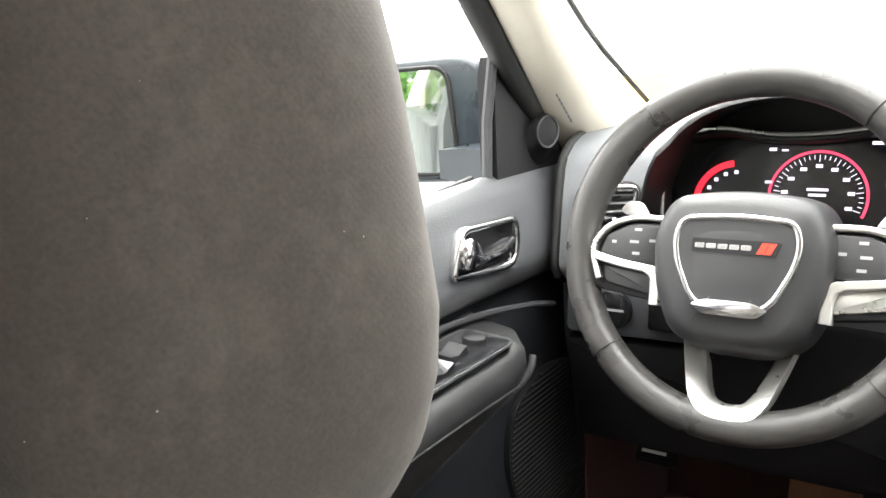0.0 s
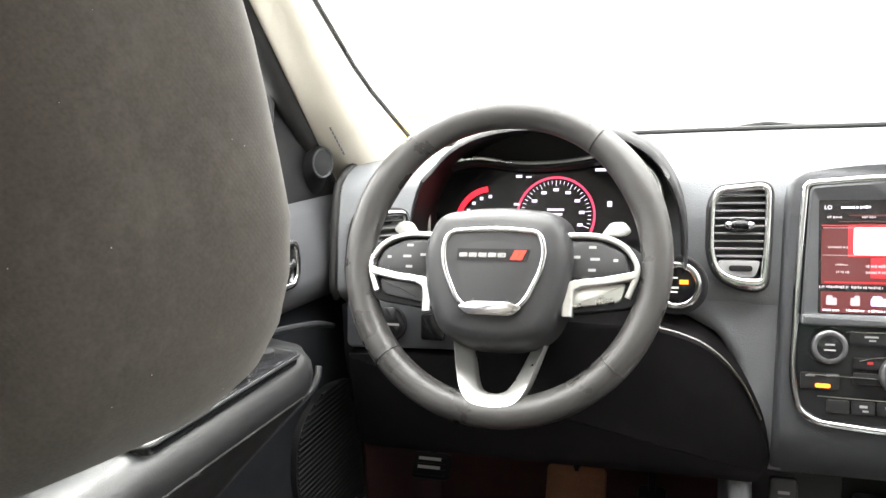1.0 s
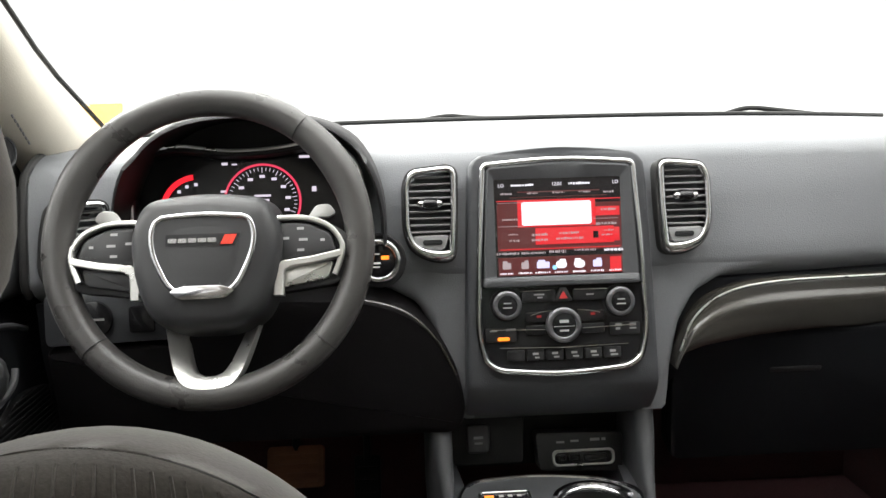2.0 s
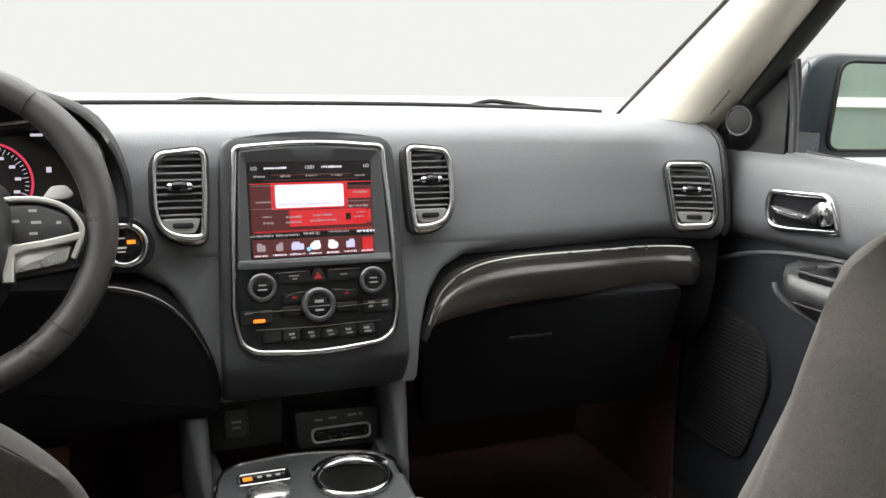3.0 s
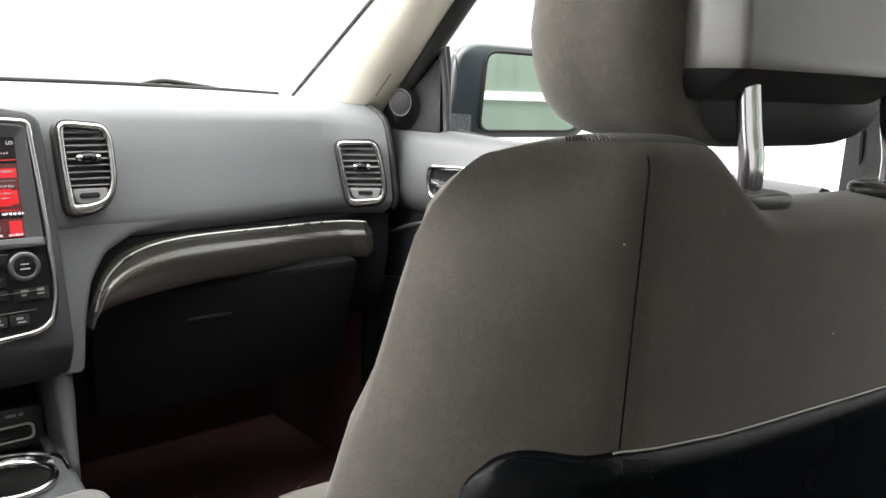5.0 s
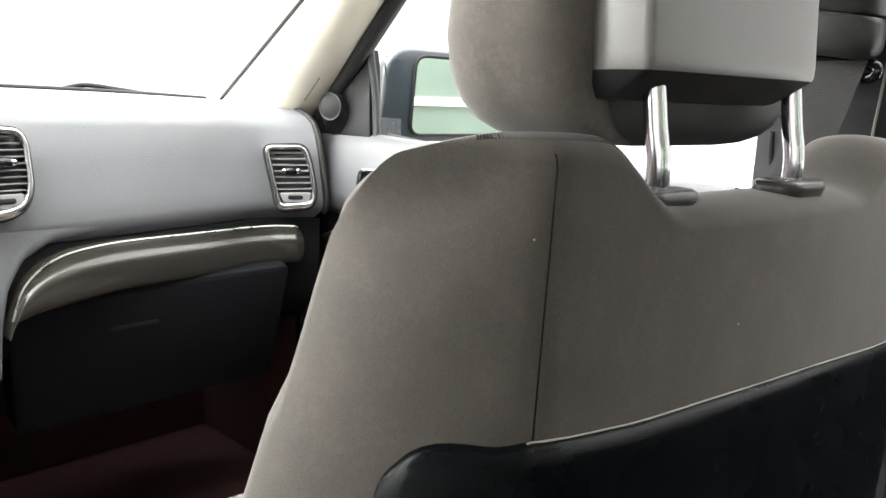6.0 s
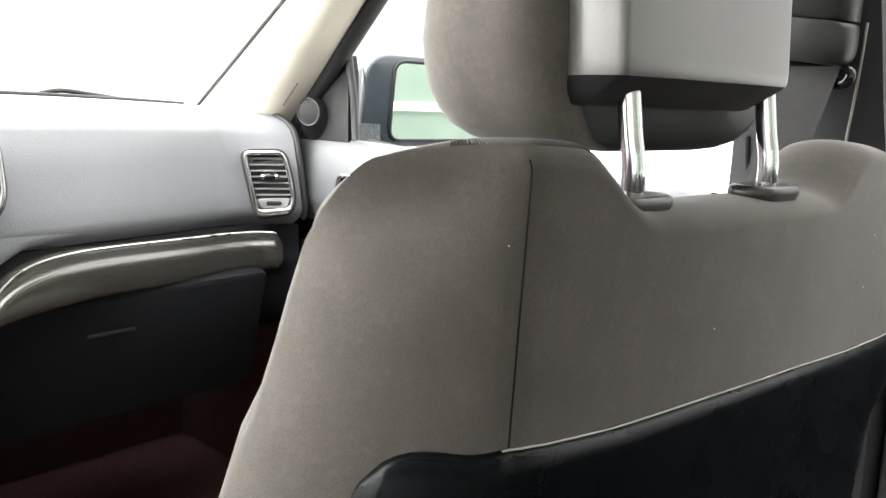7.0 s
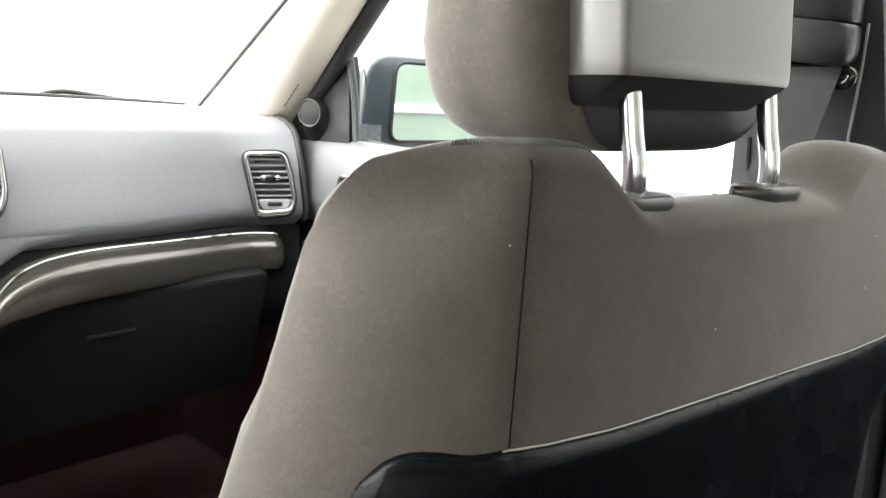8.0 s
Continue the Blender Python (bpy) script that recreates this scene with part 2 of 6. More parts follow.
def spline(pts, n=8):
    """A smooth line through the points."""
    P = [Vector(p) for p in pts]
    out = []
    for i in range(len(P) - 1):
        a, b, c, d = P[max(i - 1, 0)], P[i], P[i + 1], P[min(i + 2, len(P) - 1)]
        for k in range(n):
            t = k / n
            out.append(0.5 * ((2 * b) + (c - a) * t + (2 * a - 5 * b + 4 * c - d) * t * t + (3 * b - a - 3 * c + d) * t ** 3))
    out.append(P[-1])
    return out


def prism(bm, outline, w0, w1, m, bevel=0.0, segments=2):
    """Solid on an outline in the (u, v) plane of m, from w0 to w1 (front), front edge rounded."""
    steps = [(w0, 0.0), (w1, 0.0)]
    if bevel:
        steps = [(w0, 0.0)] + [(w1 - bevel * (1 - math.sin(math.pi / 2 * k / segments)), bevel * (1 - math.cos(math.pi / 2 * k / segments))) for k in range(segments + 1)]
    n = len(outline)
    area = sum(outline[i][0] * outline[(i + 1) % n][1] - outline[(i + 1) % n][0] * outline[i][1] for i in range(n))
    sign = 1 if area > 0 else -1
    nrm = []
    for i in range(n):
        a, b = Vector(outline[i - 1]), Vector(outline[(i + 1) % n])
        d = b - a
        nrm.append(Vector((-d.y, d.x)).normalized() * sign if d.length > 1e-9 else Vector((0, 0)))
    rings = []
    for w, inset in steps:
        rings.append([bm.verts.new(m @ Vector((outline[i][0] + nrm[i].x * inset, outline[i][1] + nrm[i].y * inset, w))) for i in range(n)])
    for r0, r1 in zip(rings, rings[1:]):
        for i in range(n):
            bm.faces.new((r0[i], r0[(i + 1) % n], r1[(i + 1) % n], r1[i]))
    bm.faces.new(rings[0][::-1])
    bm.faces.new(rings[-1])
    return bm


def frame_ring(bm, outer, inner, w0, w1, m, round_=0.0):
    """A frame between two outlines of the same number of points."""
    n = len(outer)
    loops = [(outer, w0)]
    for k in range(7):
        c = math.cos(math.pi * k / 6)
        f = 0.5 - 0.5 * c
        loops.append(([(o[0] + (i[0] - o[0]) * f, o[1] + (i[1] - o[1]) * f) for o, i in zip(outer, inner)], w1 - round_ + round_ * math.sin(math.pi * k / 6)))
    loops.append((inner, w0))
    rings = [[bm.verts.new(m @ Vector((p[0], p[1], w))) for p in pts] for pts, w in loops]
    rings.append(rings[0])
    for r0, r1 in zip(rings, rings[1:]):
        for i in range(n):
            bm.faces.new((r0[i], r0[(i + 1) % n], r1[(i + 1) % n], r1[i]))
    return bm


def scaled(outline, d):
    """The outline moved inwards by d."""
    n = len(outline)
    area = sum(outline[i][0] * outline[(i + 1) % n][1] - outline[(i + 1) % n][0] * outline[i][1] for i in range(n))
    s = 1 if area > 0 else -1
    out = []
    for i in range(n):
        a, b = Vector(outline[i - 1]), Vector(outline[(i + 1) % n])
        t = (b - a).normalized()
        out.append((outline[i][0] - t.y * d * s, outline[i][1] + t.x * d * s))
    return out


def loft(bm, rings, closed=True, caps=True):
    """Skin over rings of points (world)."""
    vs = [[bm.verts.new(p) for p in r] for r in rings]
    n = len(vs[0])
    for r0, r1 in zip(vs, vs[1:]):
        for i in range(n if closed else n - 1):
            bm.faces.new((r0[i], r0[(i + 1) % n], r1[(i + 1) % n], r1[i]))
    if caps:
        bm.faces.new(vs[0][::-1])
        bm.faces.new(vs[-1])
    return bm


def tube(bm, pts, r, n=12, closed=False, flat=1.0):
    P = [Vector(p) for p in pts]
    m = len(P)
    rings = []
    up = None
    for i in range(m):
        a, b = (P[i - 1], P[(i + 1) % m]) if closed else (P[max(i - 1, 0)], P[min(i + 1, m - 1)])
        t = (b - a).normalized()
        if up is None:
            up = t.orthogonal().normalized()
        up = (up - t * up.dot(t)).normalized()
        side = t.cross(up)
        rad = r[i] if isinstance(r, (list, tuple)) else r
        rings.append([P[i] + (up * math.cos(2 * math.pi * k / n) + side * math.sin(2 * math.pi * k / n) * flat) * rad for k in range(n)])
    if closed:
        rings.append(rings[0])
        vs = [[bm.verts.new(p) for p in rg] for rg in rings[:-1]]
        vs.append(vs[0])
        for r0, r1 in zip(vs, vs[1:]):
            for k in range(n):
                bm.faces.new((r0[k], r0[(k + 1) % n], r1[(k + 1) % n], r1[k]))
        return bm
    return loft(bm, rings)


def block(bm, lo, hi, bevel=0.0, segments=2):
    lo, hi = Vector(lo), Vector(hi)
    r = bmesh.ops.create_cube(bm, size=1, matrix=Matrix.Translation((lo + hi) / 2) @ Matrix.Diagonal((*(hi - lo), 1)))
    if bevel:
        edges = list({e for v in r["verts"] for e in v.link_edges})
        bmesh.ops.bevel(bm, geom=edges, offset=bevel, segments=segments, affect="EDGES", profile=0.5)
    return bm


def ribbon(bm, pts, width, w0, w1, m, bevel=0.0015):
    """A flat strip of a width along a line in the (u, v) plane of m."""
    P = [Vector((p[0], p[1])) for p in pts]
    k = len(P)
    left, right = [], []
    for i in range(k):
        t = (P[min(i + 1, k - 1)] - P[max(i - 1, 0)]).normalized()
        wd = width[i] if isinstance(width, (list, tuple)) else width
        nn = Vector((-t.y, t.x)) * wd / 2
        left.append(P[i] + nn)
        right.append(P[i] - nn)
    rings = []
    for i in range(k):
        l, r = left[i], right[i]
        d = (r - l) * (bevel / max((r - l).length, 1e-6))
        rings.append([m @ Vector((*l, w0)), m @ Vector((*l, w1 - bevel)), m @ Vector((*(l + d), w1)), m @ Vector((*(r - d), w1)), m @ Vector((*r, w1 - bevel)), m @ Vector((*r, w0))])
    return loft(bm, rings)


def span(outline, v):
    """Where a line of height v crosses the outline."""
    xs = []
    for i in range(len(outline)):
        a, b = outline[i - 1], outline[i]
        if (a[1] - v) * (b[1] - v) < 0:
            xs.append(a[0] + (b[0] - a[0]) * (v - a[1]) / (b[1] - a[1]))
    return xs


def arc_strip(bm, m, cu, cv, r0, r1, a0, a1, w, n=40):
    prev = None
    for k in range(n + 1):
        a = radians(a0 + (a1 - a0) * k / n)
        cur = [bm.verts.new(m @ Vector((cu + r * math.cos(a), cv + r * math.sin(a), w))) for r in (r0, r1)]
        if prev:
            bm.faces.new((prev[0], prev[1], cur[1], cur[0]))
        prev = cur


def ticks(bm, m, cu, cv, r0, r1, a0, a1, count, wide, w, every=0):
    for k in range(count):
        a = radians(a0 + (a1 - a0) * k / (count - 1))
        d, n = Vector((math.cos(a), math.sin(a), 0)), Vector((-math.sin(a), math.cos(a), 0)) * wide / 2
        ra = r0 - (0.003 if every and k % every == 0 else 0)
        o = Vector((cu, cv, w))
        bm.faces.new([bm.verts.new(m @ q) for q in (o + d * ra - n, o + d * r1 - n, o + d * r1 + n, o + d * ra + n)])


def bars(bm, m, rects, w):
    for u, v, a, b in rects:
        bm.faces.new([bm.verts.new(m @ Vector((u + su * a / 2, v + sv * b / 2, w))) for su, sv in ((-1, -1), (1, -1), (1, 1), (-1, 1))])


def B():
    return bmesh.new()


# ---- outside ----
bm = B()
bmesh.ops.create_grid(bm, x_segments=2, y_segments=2, size=300)
bmesh.ops.translate(bm, verts=bm.verts, vec=(0, 0, -0.45))
setting("ground", bm, CONCRETE, "pale wet concrete forecourt under the car", "ground")

# a young tree and a made-up clad building behind the car fill the mirrors
bld = thing("building", (3.5, -10, -0.45), "made-up grey-green building with a white band, for the mirrors", "building")
bm = B()
block(bm, (-1.0, -12, -0.45), (9.0, -9.0, 4.0), 0.02)
part("wall", bm, WALL_GREEN, bld, "grey-green metal cladding")
for k in range(40):
    bm = B()
    block(bm, (-0.95 + 0.25 * k, -9.0, 0.90), (-0.94 + 0.25 * k, -8.992, 3.95))
    part("cladding_rib", bm, WALL_GREEN, bld)
bm = B()
block(bm, (-1.02, -9.0, 0.74), (9.02, -8.93, 0.86), 0.015)
part("band", bm, WHITE, bld, "white horizontal band")
bm = B()
block(bm, (-1.2, -12.2, 4.0), (9.2, -8.7, 4.12), 0.02)
part("roof", bm, WHITE, bld, "flat pale roof edge")


def tree(x, y, h, seed):
    rng = random.Random(seed)
    tr = thing("tree", (x, y, -0.45), "young leafy green tree beside the forecourt", "tree")
    bm = B()
    tube(bm, [Vector((x + 0.05 * math.sin(k), y + 0.04 * math.cos(2 * k), -0.45 + h * 0.75 * k / 8)) for k in range(9)], [0.09 - 0.008 * k for k in range(9)], 10)
    part("trunk", bm, BARK, tr)
    for k in range(7):
        a, z = k * 2.4, -0.45 + h * (0.35 + 0.05 * k)
        bm = B()
        tube(bm, [Vector((x, y, z)), Vector((x + 0.4 * math.cos(a), y + 0.4 * math.sin(a), z + 0.35)), Vector((x + 0.7 * math.cos(a), y + 0.7 * math.sin(a), z + 0.9))], [0.03, 0.02, 0.008], 6)
        part("limb", bm, BARK, tr)
    bm = B()
    for k in range(2600):
        a, u = rng.uniform(0, 2 * math.pi), rng.random()
        zz = -0.45 + h * (0.30 + 0.70 * u)
        rad = (0.9 + 0.25 * math.sin(3 * a + 7 * u)) * math.sin(math.pi * (0.08 + 0.9 * u)) ** 0.7 * math.sqrt(rng.random())
        c = Vector((x + rad * math.cos(a), y + rad * math.sin(a), zz + rng.uniform(-0.1, 0.1)))
        q = Euler((rng.uniform(0, 6), rng.uniform(0, 6), rng.uniform(0, 6))).to_matrix()
        s_ = rng.uniform(0.04, 0.09)
        bm.faces.new([bm.verts.new(c + q @ Vector(p) * s_) for p in ((-1, 0, 0), (0, -0.55, 0.12), (1, 0, 0), (0, 0.55, 0.12))])
    tagged(part("crown", bm, LEAF, tr, "many small green leaves"), kind="stuff")


tree(-0.85, -7.4, 3.6, 3)

# ---- car shell: floor, roof, pillars, glass ----
def pillar_top(side):
    return (side * 0.62, 0.62, 1.235)


bm = B()
block(bm, (-0.84, -1.62, -0.02), (0.84, 1.66, 0.05), 0.01)
setting("floor", bm, CARPET, "dark brown-black carpeted car floor", "floor")
bm = B()
block(bm, (-0.80, 1.60, 0.05), (0.80, 1.66, 0.80), 0.01)
setting("wall_front", bm, CARPET, "dark carpeted bulkhead behind the dashboard", "wall")


bm = B()
rings = []
for y, z, hw in ((0.62, 1.235, 0.56), (0.45, 1.275, 0.575), (0.0, 1.30, 0.58), (-0.8, 1.30, 0.58), (-1.5, 1.26, 0.56)):
    rings.append([Vector((x, y, z - 0.04 * (abs(x) / hw) ** 3 + dz)) for dz, xs in ((0, (-1, -0.7, -0.3, 0.3, 0.7, 1)), (0.03, (1, 0.7, 0.3, -0.3, -0.7, -1))) for x in (hw * k for k in xs)])
loft(bm, rings)
setting("ceiling", bm, HEADLINER, "light beige cloth headliner over the cabin", "ceiling")
bm = B()
block(bm, (-0.80, -1.62, 0.05), (0.80, -1.56, 0.78), 0.01)
setting("wall_rear", bm, PLASTIC, "dark plastic panel closing the rear of the cabin", "wall")
# unseen hatch pane, added and tinted to weaken light from the rear
bm = B()
loft(bm, [[Vector((x, y, z)) for y, z in ((-1.600, 0.782), (-1.520, 1.250), (-1.525, 1.252), (-1.605, 0.784))] for x in (-0.60, -0.3, 0.0, 0.3, 0.60)])
hatch = setting("window_2", bm, REAR_TINT, "unseen rear hatch glass, tinted to cut rear light", "window")
hatch.visible_shadow = False
for side, nm in ((-1, "pillar_rear_left"), (1, "pillar_rear_right")):
    bm = B()
    loft(bm, [[Vector((side * (x + dx), y, z)) for dx, y in ((-0.12 * q, -1.60 + s), (0.02, -1.60 + s), (0.02, -1.36 + s), (-0.02, -1.36 + s))] for x, z, s, q in ((0.82, 0.775, 0.0, 1.6), (0.70, 1.05, 0.04, 1.0), (0.58, 1.27, 0.08, 0.6))])
    setting(nm, bm, BEIGE, "beige plastic rear pillar trim", "pillar", 50)
    # unseen side pane, its tint chosen for the light reaching the seats
    bm = B()
    loft(bm, [[Vector((side * (x + q), y, z)) for q in (0, 0.004) for x, z in (((0.80, 0.77), (0.73, 1.05), (0.655, 1.25)) if q == 0 else ((0.655, 1.25), (0.73, 1.05), (0.80, 0.77)))] for y in (-1.40, -0.6, 0.16)])
    pane = setting("window_3" if side < 0 else "window_4", bm, SIDE_TINT, "unseen rear side glass, tinted to trim side light", "window")
    pane.visible_shadow = False
    bm = B()
    tube(bm, spline([pillar_top(side), (side * 0.64, 0.30, 1.262), (side * 0.645, -0.4, 1.275), (side * 0.62, -1.2, 1.265), (side * 0.58, -1.50, 1.25)], 6), 0.042, 10)
    setting("trim_roof_rail", bm, HEADLINER, "beige padded roof rail over the doors", "trim", 60)
for side, nm in ((-1, "wall_left"), (1, "wall_right")):
    bm = B()
    block(bm, (min(side * 0.795, side * 0.86), -1.56, 0.05), (max(side * 0.795, side * 0.86), 0.135, 0.775), 0.008)
    setting(nm, bm, PLASTIC, "dark plastic rear side panel below the window", "wall")


for side in (-1, 1):
    bm = B()
    block(bm, (min(side * 0.745, side * 0.84), 0.10, 0.045), (max(side * 0.745, side * 0.84), 1.26, 0.20), 0.012)
    setting("door_sill", bm, PLASTIC, "black plastic door sill", "sill")
for side, nm in ((-1, "wall_kick_left"), (1, "wall_kick_right")):
    bm = B()
    block(bm, (min(side * 0.735, side * 0.82), 1.225, 0.05), (max(side * 0.735, side * 0.82), 1.62, 0.80), 0.008)
    setting(nm, bm, CARPET, "dark footwell side panel ahead of the door", "wall")


def pillar_line(side, s):
    """Windscreen edge, from the dash corner (s = 0) up to the roof (s = 1)."""
    out = 0.035 * min(1.0, max(0.0, s / 0.3)) if side < 0 else 0.0
    return Vector((side * (0.672 - 0.075 * s + out), 1.40 - 0.80 * s, 0.812 + 0.425 * s))


def pillar_outer(side, s):
    """Door-side edge of the pillar trim."""
    return Vector((side * (0.738 - 0.085 * s), 1.205 - 0.56 * s, 0.775 + 0.44 * s))


for side, nm in ((-1, "pillar_front_left"), (1, "pillar_front_right")):
    bm = B()
    rings = []
    for k in range(17):
        s = -0.06 + 1.1 * k / 16
        a, b = pillar_line(side, s), pillar_outer(side, s)
        inner = (a + b) / 2 + Vector((-side * 0.030, -0.035, 0.0))
        q1, q2 = a.lerp(inner, 0.55) + Vector((-side * 0.008, -0.004, 0.004)), b.lerp(inner, 0.55) + Vector((-side * 0.006, -0.012, 0))
        out1, out2 = a + Vector((side * 0.05, 0.05, 0.01)), b + Vector((side * 0.05, 0.01, 0.01))
        rings.append([a, q1, inner, q2, b, out2, out1])
    loft(bm, rings)
    p = setting(nm, bm, BEIGE, "beige plastic windscreen pillar trim", "pillar", 60)
    bm = B()
    tube(bm, [pillar_line(side, -0.05 + 1.1 * k / 14) + Vector((-side * 0.001, 0.010, 0.001)) for k in range(15)], 0.0035, 8)
    setting("trim_windscreen", bm, RUBBER, "black rubber windscreen edge", "trim")
    bm = B()
    tube(bm, [pillar_outer(side, -0.02 + 1.08 * k / 14) + Vector((side * 0.022, 0.0, -0.002)) for k in range(15)], 0.0165, 10)
    setting("trim_door_seal", bm, RUBBER, "black rubber door seal along the pillar", "trim")

bm = B()
rings = []
for k in range(9):
    s = -0.1 + 1.12 * k / 8
    l, r = pillar_line(-1, s), pillar_line(1, s)
    row = []
    for j in range(13):
        u = j / 12
        p = l.lerp(r, u) + Vector((0, 0.02 + 0.14 * (1 - (2 * u - 1) ** 2), 0.004))
        row.append(p)
    rings.append(row + [p + Vector((0, 0.004, 0.003)) for p in reversed(row)])
loft(bm, rings)
ws = setting("window_1", bm, WINDOW, "clear glass windscreen", "windscreen")
ws.visible_shadow = False

bm = B()
tube(bm, [Vector((0.70 * k / 16, 1.592 - 0.10 * (k / 16) ** 2, 0.844 - 0.013 * abs(k / 16) ** 3)) for k in range(-16, 17)], 0.0045, 8)
setting("trim_cowl", bm, RUBBER, "black strip along the base of the windscreen", "trim")
for side in (-1, 1):
    bm = B()
    for k in range(7):
        s = 0.125 + 0.0135 * k
        a, b = pillar_line(side, s), pillar_outer(side, s)
        inner = (a + b) / 2 + Vector((-side * 0.030, -0.035, 0.0))
        q2 = b.lerp(inner, 0.55) + Vector((-side * 0.006, -0.012, 0))
        p = b.lerp(q2, 0.58) + Vector((-side * 0.0004, -0.0006, 0))
        tube(bm, [p, p + (pillar_outer(side, s + 0.009) - b)], 0.0015, 6)
    setting("trim_pillar_mark", bm, SLAT, "small dark printed bars on the pillar trim", "label")

# ---- dashboard ----
dash = thing("dashboard", (0, 1.3, 0.06), "dark grey soft-touch dashboard across the front of the cabin", "dashboard")


def face_bow(x):
    a = abs(x)
    return 0.06 * min(a / 0.56, 1.0) ** 2 - 0.60 * max(0.0, a - 0.615)


def top_z(x):
    return -0.012 * (abs(x) / 0.68) ** 3


bm = B()
rings = []
prof = [(1.60, 0.843), (1.50, 0.845), (1.40, 0.844), (1.30, 0.841), (1.20, 0.836), (1.155, 0.832), (1.128, 0.823), (1.110, 0.811), (1.100, 0.796), (1.088, 0.74), (1.077, 0.685), (1.073, 0.662), (1.074, 0.652), (1.082, 0.640), (1.100, 0.628), (1.105, 0.60), (1.40, 0.56), (1.60, 0.60)]
for k in range(45):
    x = -0.70 + 1.40 * k / 44
    ring = []
    for y, z in prof:
        f = max(0.0, min(1.0, (1.35 - y) / 0.2))
        ring.append(Vector((x, y + face_bow(x) * f - 0.10 * (1 - f) * (abs(x) / 0.7) ** 2, z - 0.004 + (top_z(x) if z > 0.78 else 0))))
    rings.append(ring)
loft(bm, rings)
part("dash_pad", bm, SOFT, dash, "dark grey grained soft pad with a rounded front edge", 50)

# dark joint between the dash ends and the doors
for side in (-1, 1):
    bm = B()
    tube(bm, [Vector((side * 0.705, y - 0.004 + face_bow(0.70), z - 0.004 + top_z(0.70) * (z > 0.78))) for y, z in prof[4:14]], 0.0055, 8)
    part("end_joint", bm, RUBBER, dash, "black joint at the dash end")

# lower dash behind the trims
bm = B()
rings = []
for k in range(29):
    x = -0.70 + 1.40 * k / 28
    ring = [Vector((x, y + face_bow(x) * 0.8, z)) for y, z in ((1.085, 0.625), (1.085, 0.56), (1.10, 0.48), (1.14, 0.43), (1.24, 0.40), (1.45, 0.40), (1.45, 0.60))]
    rings.append(ring)
loft(bm, rings)
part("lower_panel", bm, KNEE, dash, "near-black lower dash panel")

# glovebox door
bm = B()
m = plane_at((0.40, 1.126, 0.44), -14)
prism(bm, rounded([(-0.235, 0.114), (0.235, 0.114), (0.225, -0.11), (-0.215, -0.11)], 0.02), -0.03, 0.012, m, 0.008)
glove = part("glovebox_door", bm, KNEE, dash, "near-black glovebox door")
bm = B()
prism(bm, rrect(0.080, 0.011, 0.005, cu=-0.046, cv=0.047), 0.004, 0.014, m, 0.005)
part("glovebox_latch", bm, SATIN, glove, "black glovebox latch")


def bar_depth(x):
    """How far ahead the trim bar lies; it follows the dash face, less bowed at the end."""
    return 1.058 + 0.06 * min(x / 0.56, 1.0) ** 2 - 0.30 * max(0.0, x - 0.615) - 0.02 * max(0, 0.25 - x)


def bin_trim(side):
    """Curved satin trim bar that starts at the centre stack and sweeps outwards."""
    top = spline([(0.160, 0.515), (0.167, 0.536), (0.179, 0.569), (0.196, 0.590), (0.222, 0.607), (0.265, 0.618), (0.340, 0.622), (0.500, 0.618), (0.632, 0.6135), (0.660, 0.607), (0.671, 0.590)], 6)
    low = spline([(0.160, 0.508), (0.169, 0.526), (0.184, 0.532), (0.202, 0.537), (0.230, 0.541), (0.268, 0.545), (0.340, 0.549), (0.500, 0.546), (0.640, 0.545), (0.660, 0.546), (0.671, 0.556)], 6)
    bm = B()
    rings = []
    for a, b in zip(top, low):
        y0 = bar_depth(a.x)
        swell = math.sqrt(min(1.0, max(0.05, (0.673 - a.x) / 0.022)))
        ring = []
        for t, bulge in ((0.0, 0.0030), (0.012, 0.0046), (0.04, 0.0054), (0.08, 0.0060), (0.14, 0.0067), (0.20, 0.0075), (0.225, 0.0082), (0.25, 0.0093), (0.28, 0.0109), (0.31, 0.0122), (0.335, 0.0130), (0.36, 0.0135), (0.40, 0.0139), (0.47, 0.0141), (0.56, 0.0139), (0.68, 0.0130), (0.80, 0.0116), (0.90, 0.0098), (0.97, 0.0075), (1.0, 0.004)):
            p = a.lerp(b, t)
            ring.append(Vector((side * p.x, y0 - bulge * swell, p.y)))
        ring += [Vector((side * b.x, y0 + 0.06, b.y)), Vector((side * a.x, y0 + 0.06, a.y))]
        rings.append(ring)
    loft(bm, rings)
    return bm, top


bm, edge = bin_trim(1)
part("trim_bar", bm, BRONZE, dash, "satin warm-grey metallic trim bar")
bm = B()
tube(bm, [Vector((p.x, bar_depth(p.x) - 0.0058, p.y + 0.0010)) for p in edge[5:-7]], 0.0014, 8)
part("bright_line", bm, SILVER, dash, "thin bright metal line over the trim bar")

# driver's knee panel with a curved upper edge
bm = B()
m = plane_at((-0.38, 1.052, 0.52), -8)
kp = [(-0.29, 0.056), (-0.12, 0.060), (-0.09, 0.112), (-0.03, 0.118), (0.11, 0.112), (0.175, 0.092), (0.215, 0.05), (0.243, -0.01), (0.25, -0.06), (0.24, -0.09), (-0.29, -0.09)]
prism(bm, rounded(kp, [0.01, 0.02, 0.02, 0.03, 0.05, 0.03, 0.03, 0.03, 0.02, 0.02, 0.02]), -0.06, 0.012, m, 0.010)
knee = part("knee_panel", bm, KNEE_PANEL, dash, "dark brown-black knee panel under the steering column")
bm = B()
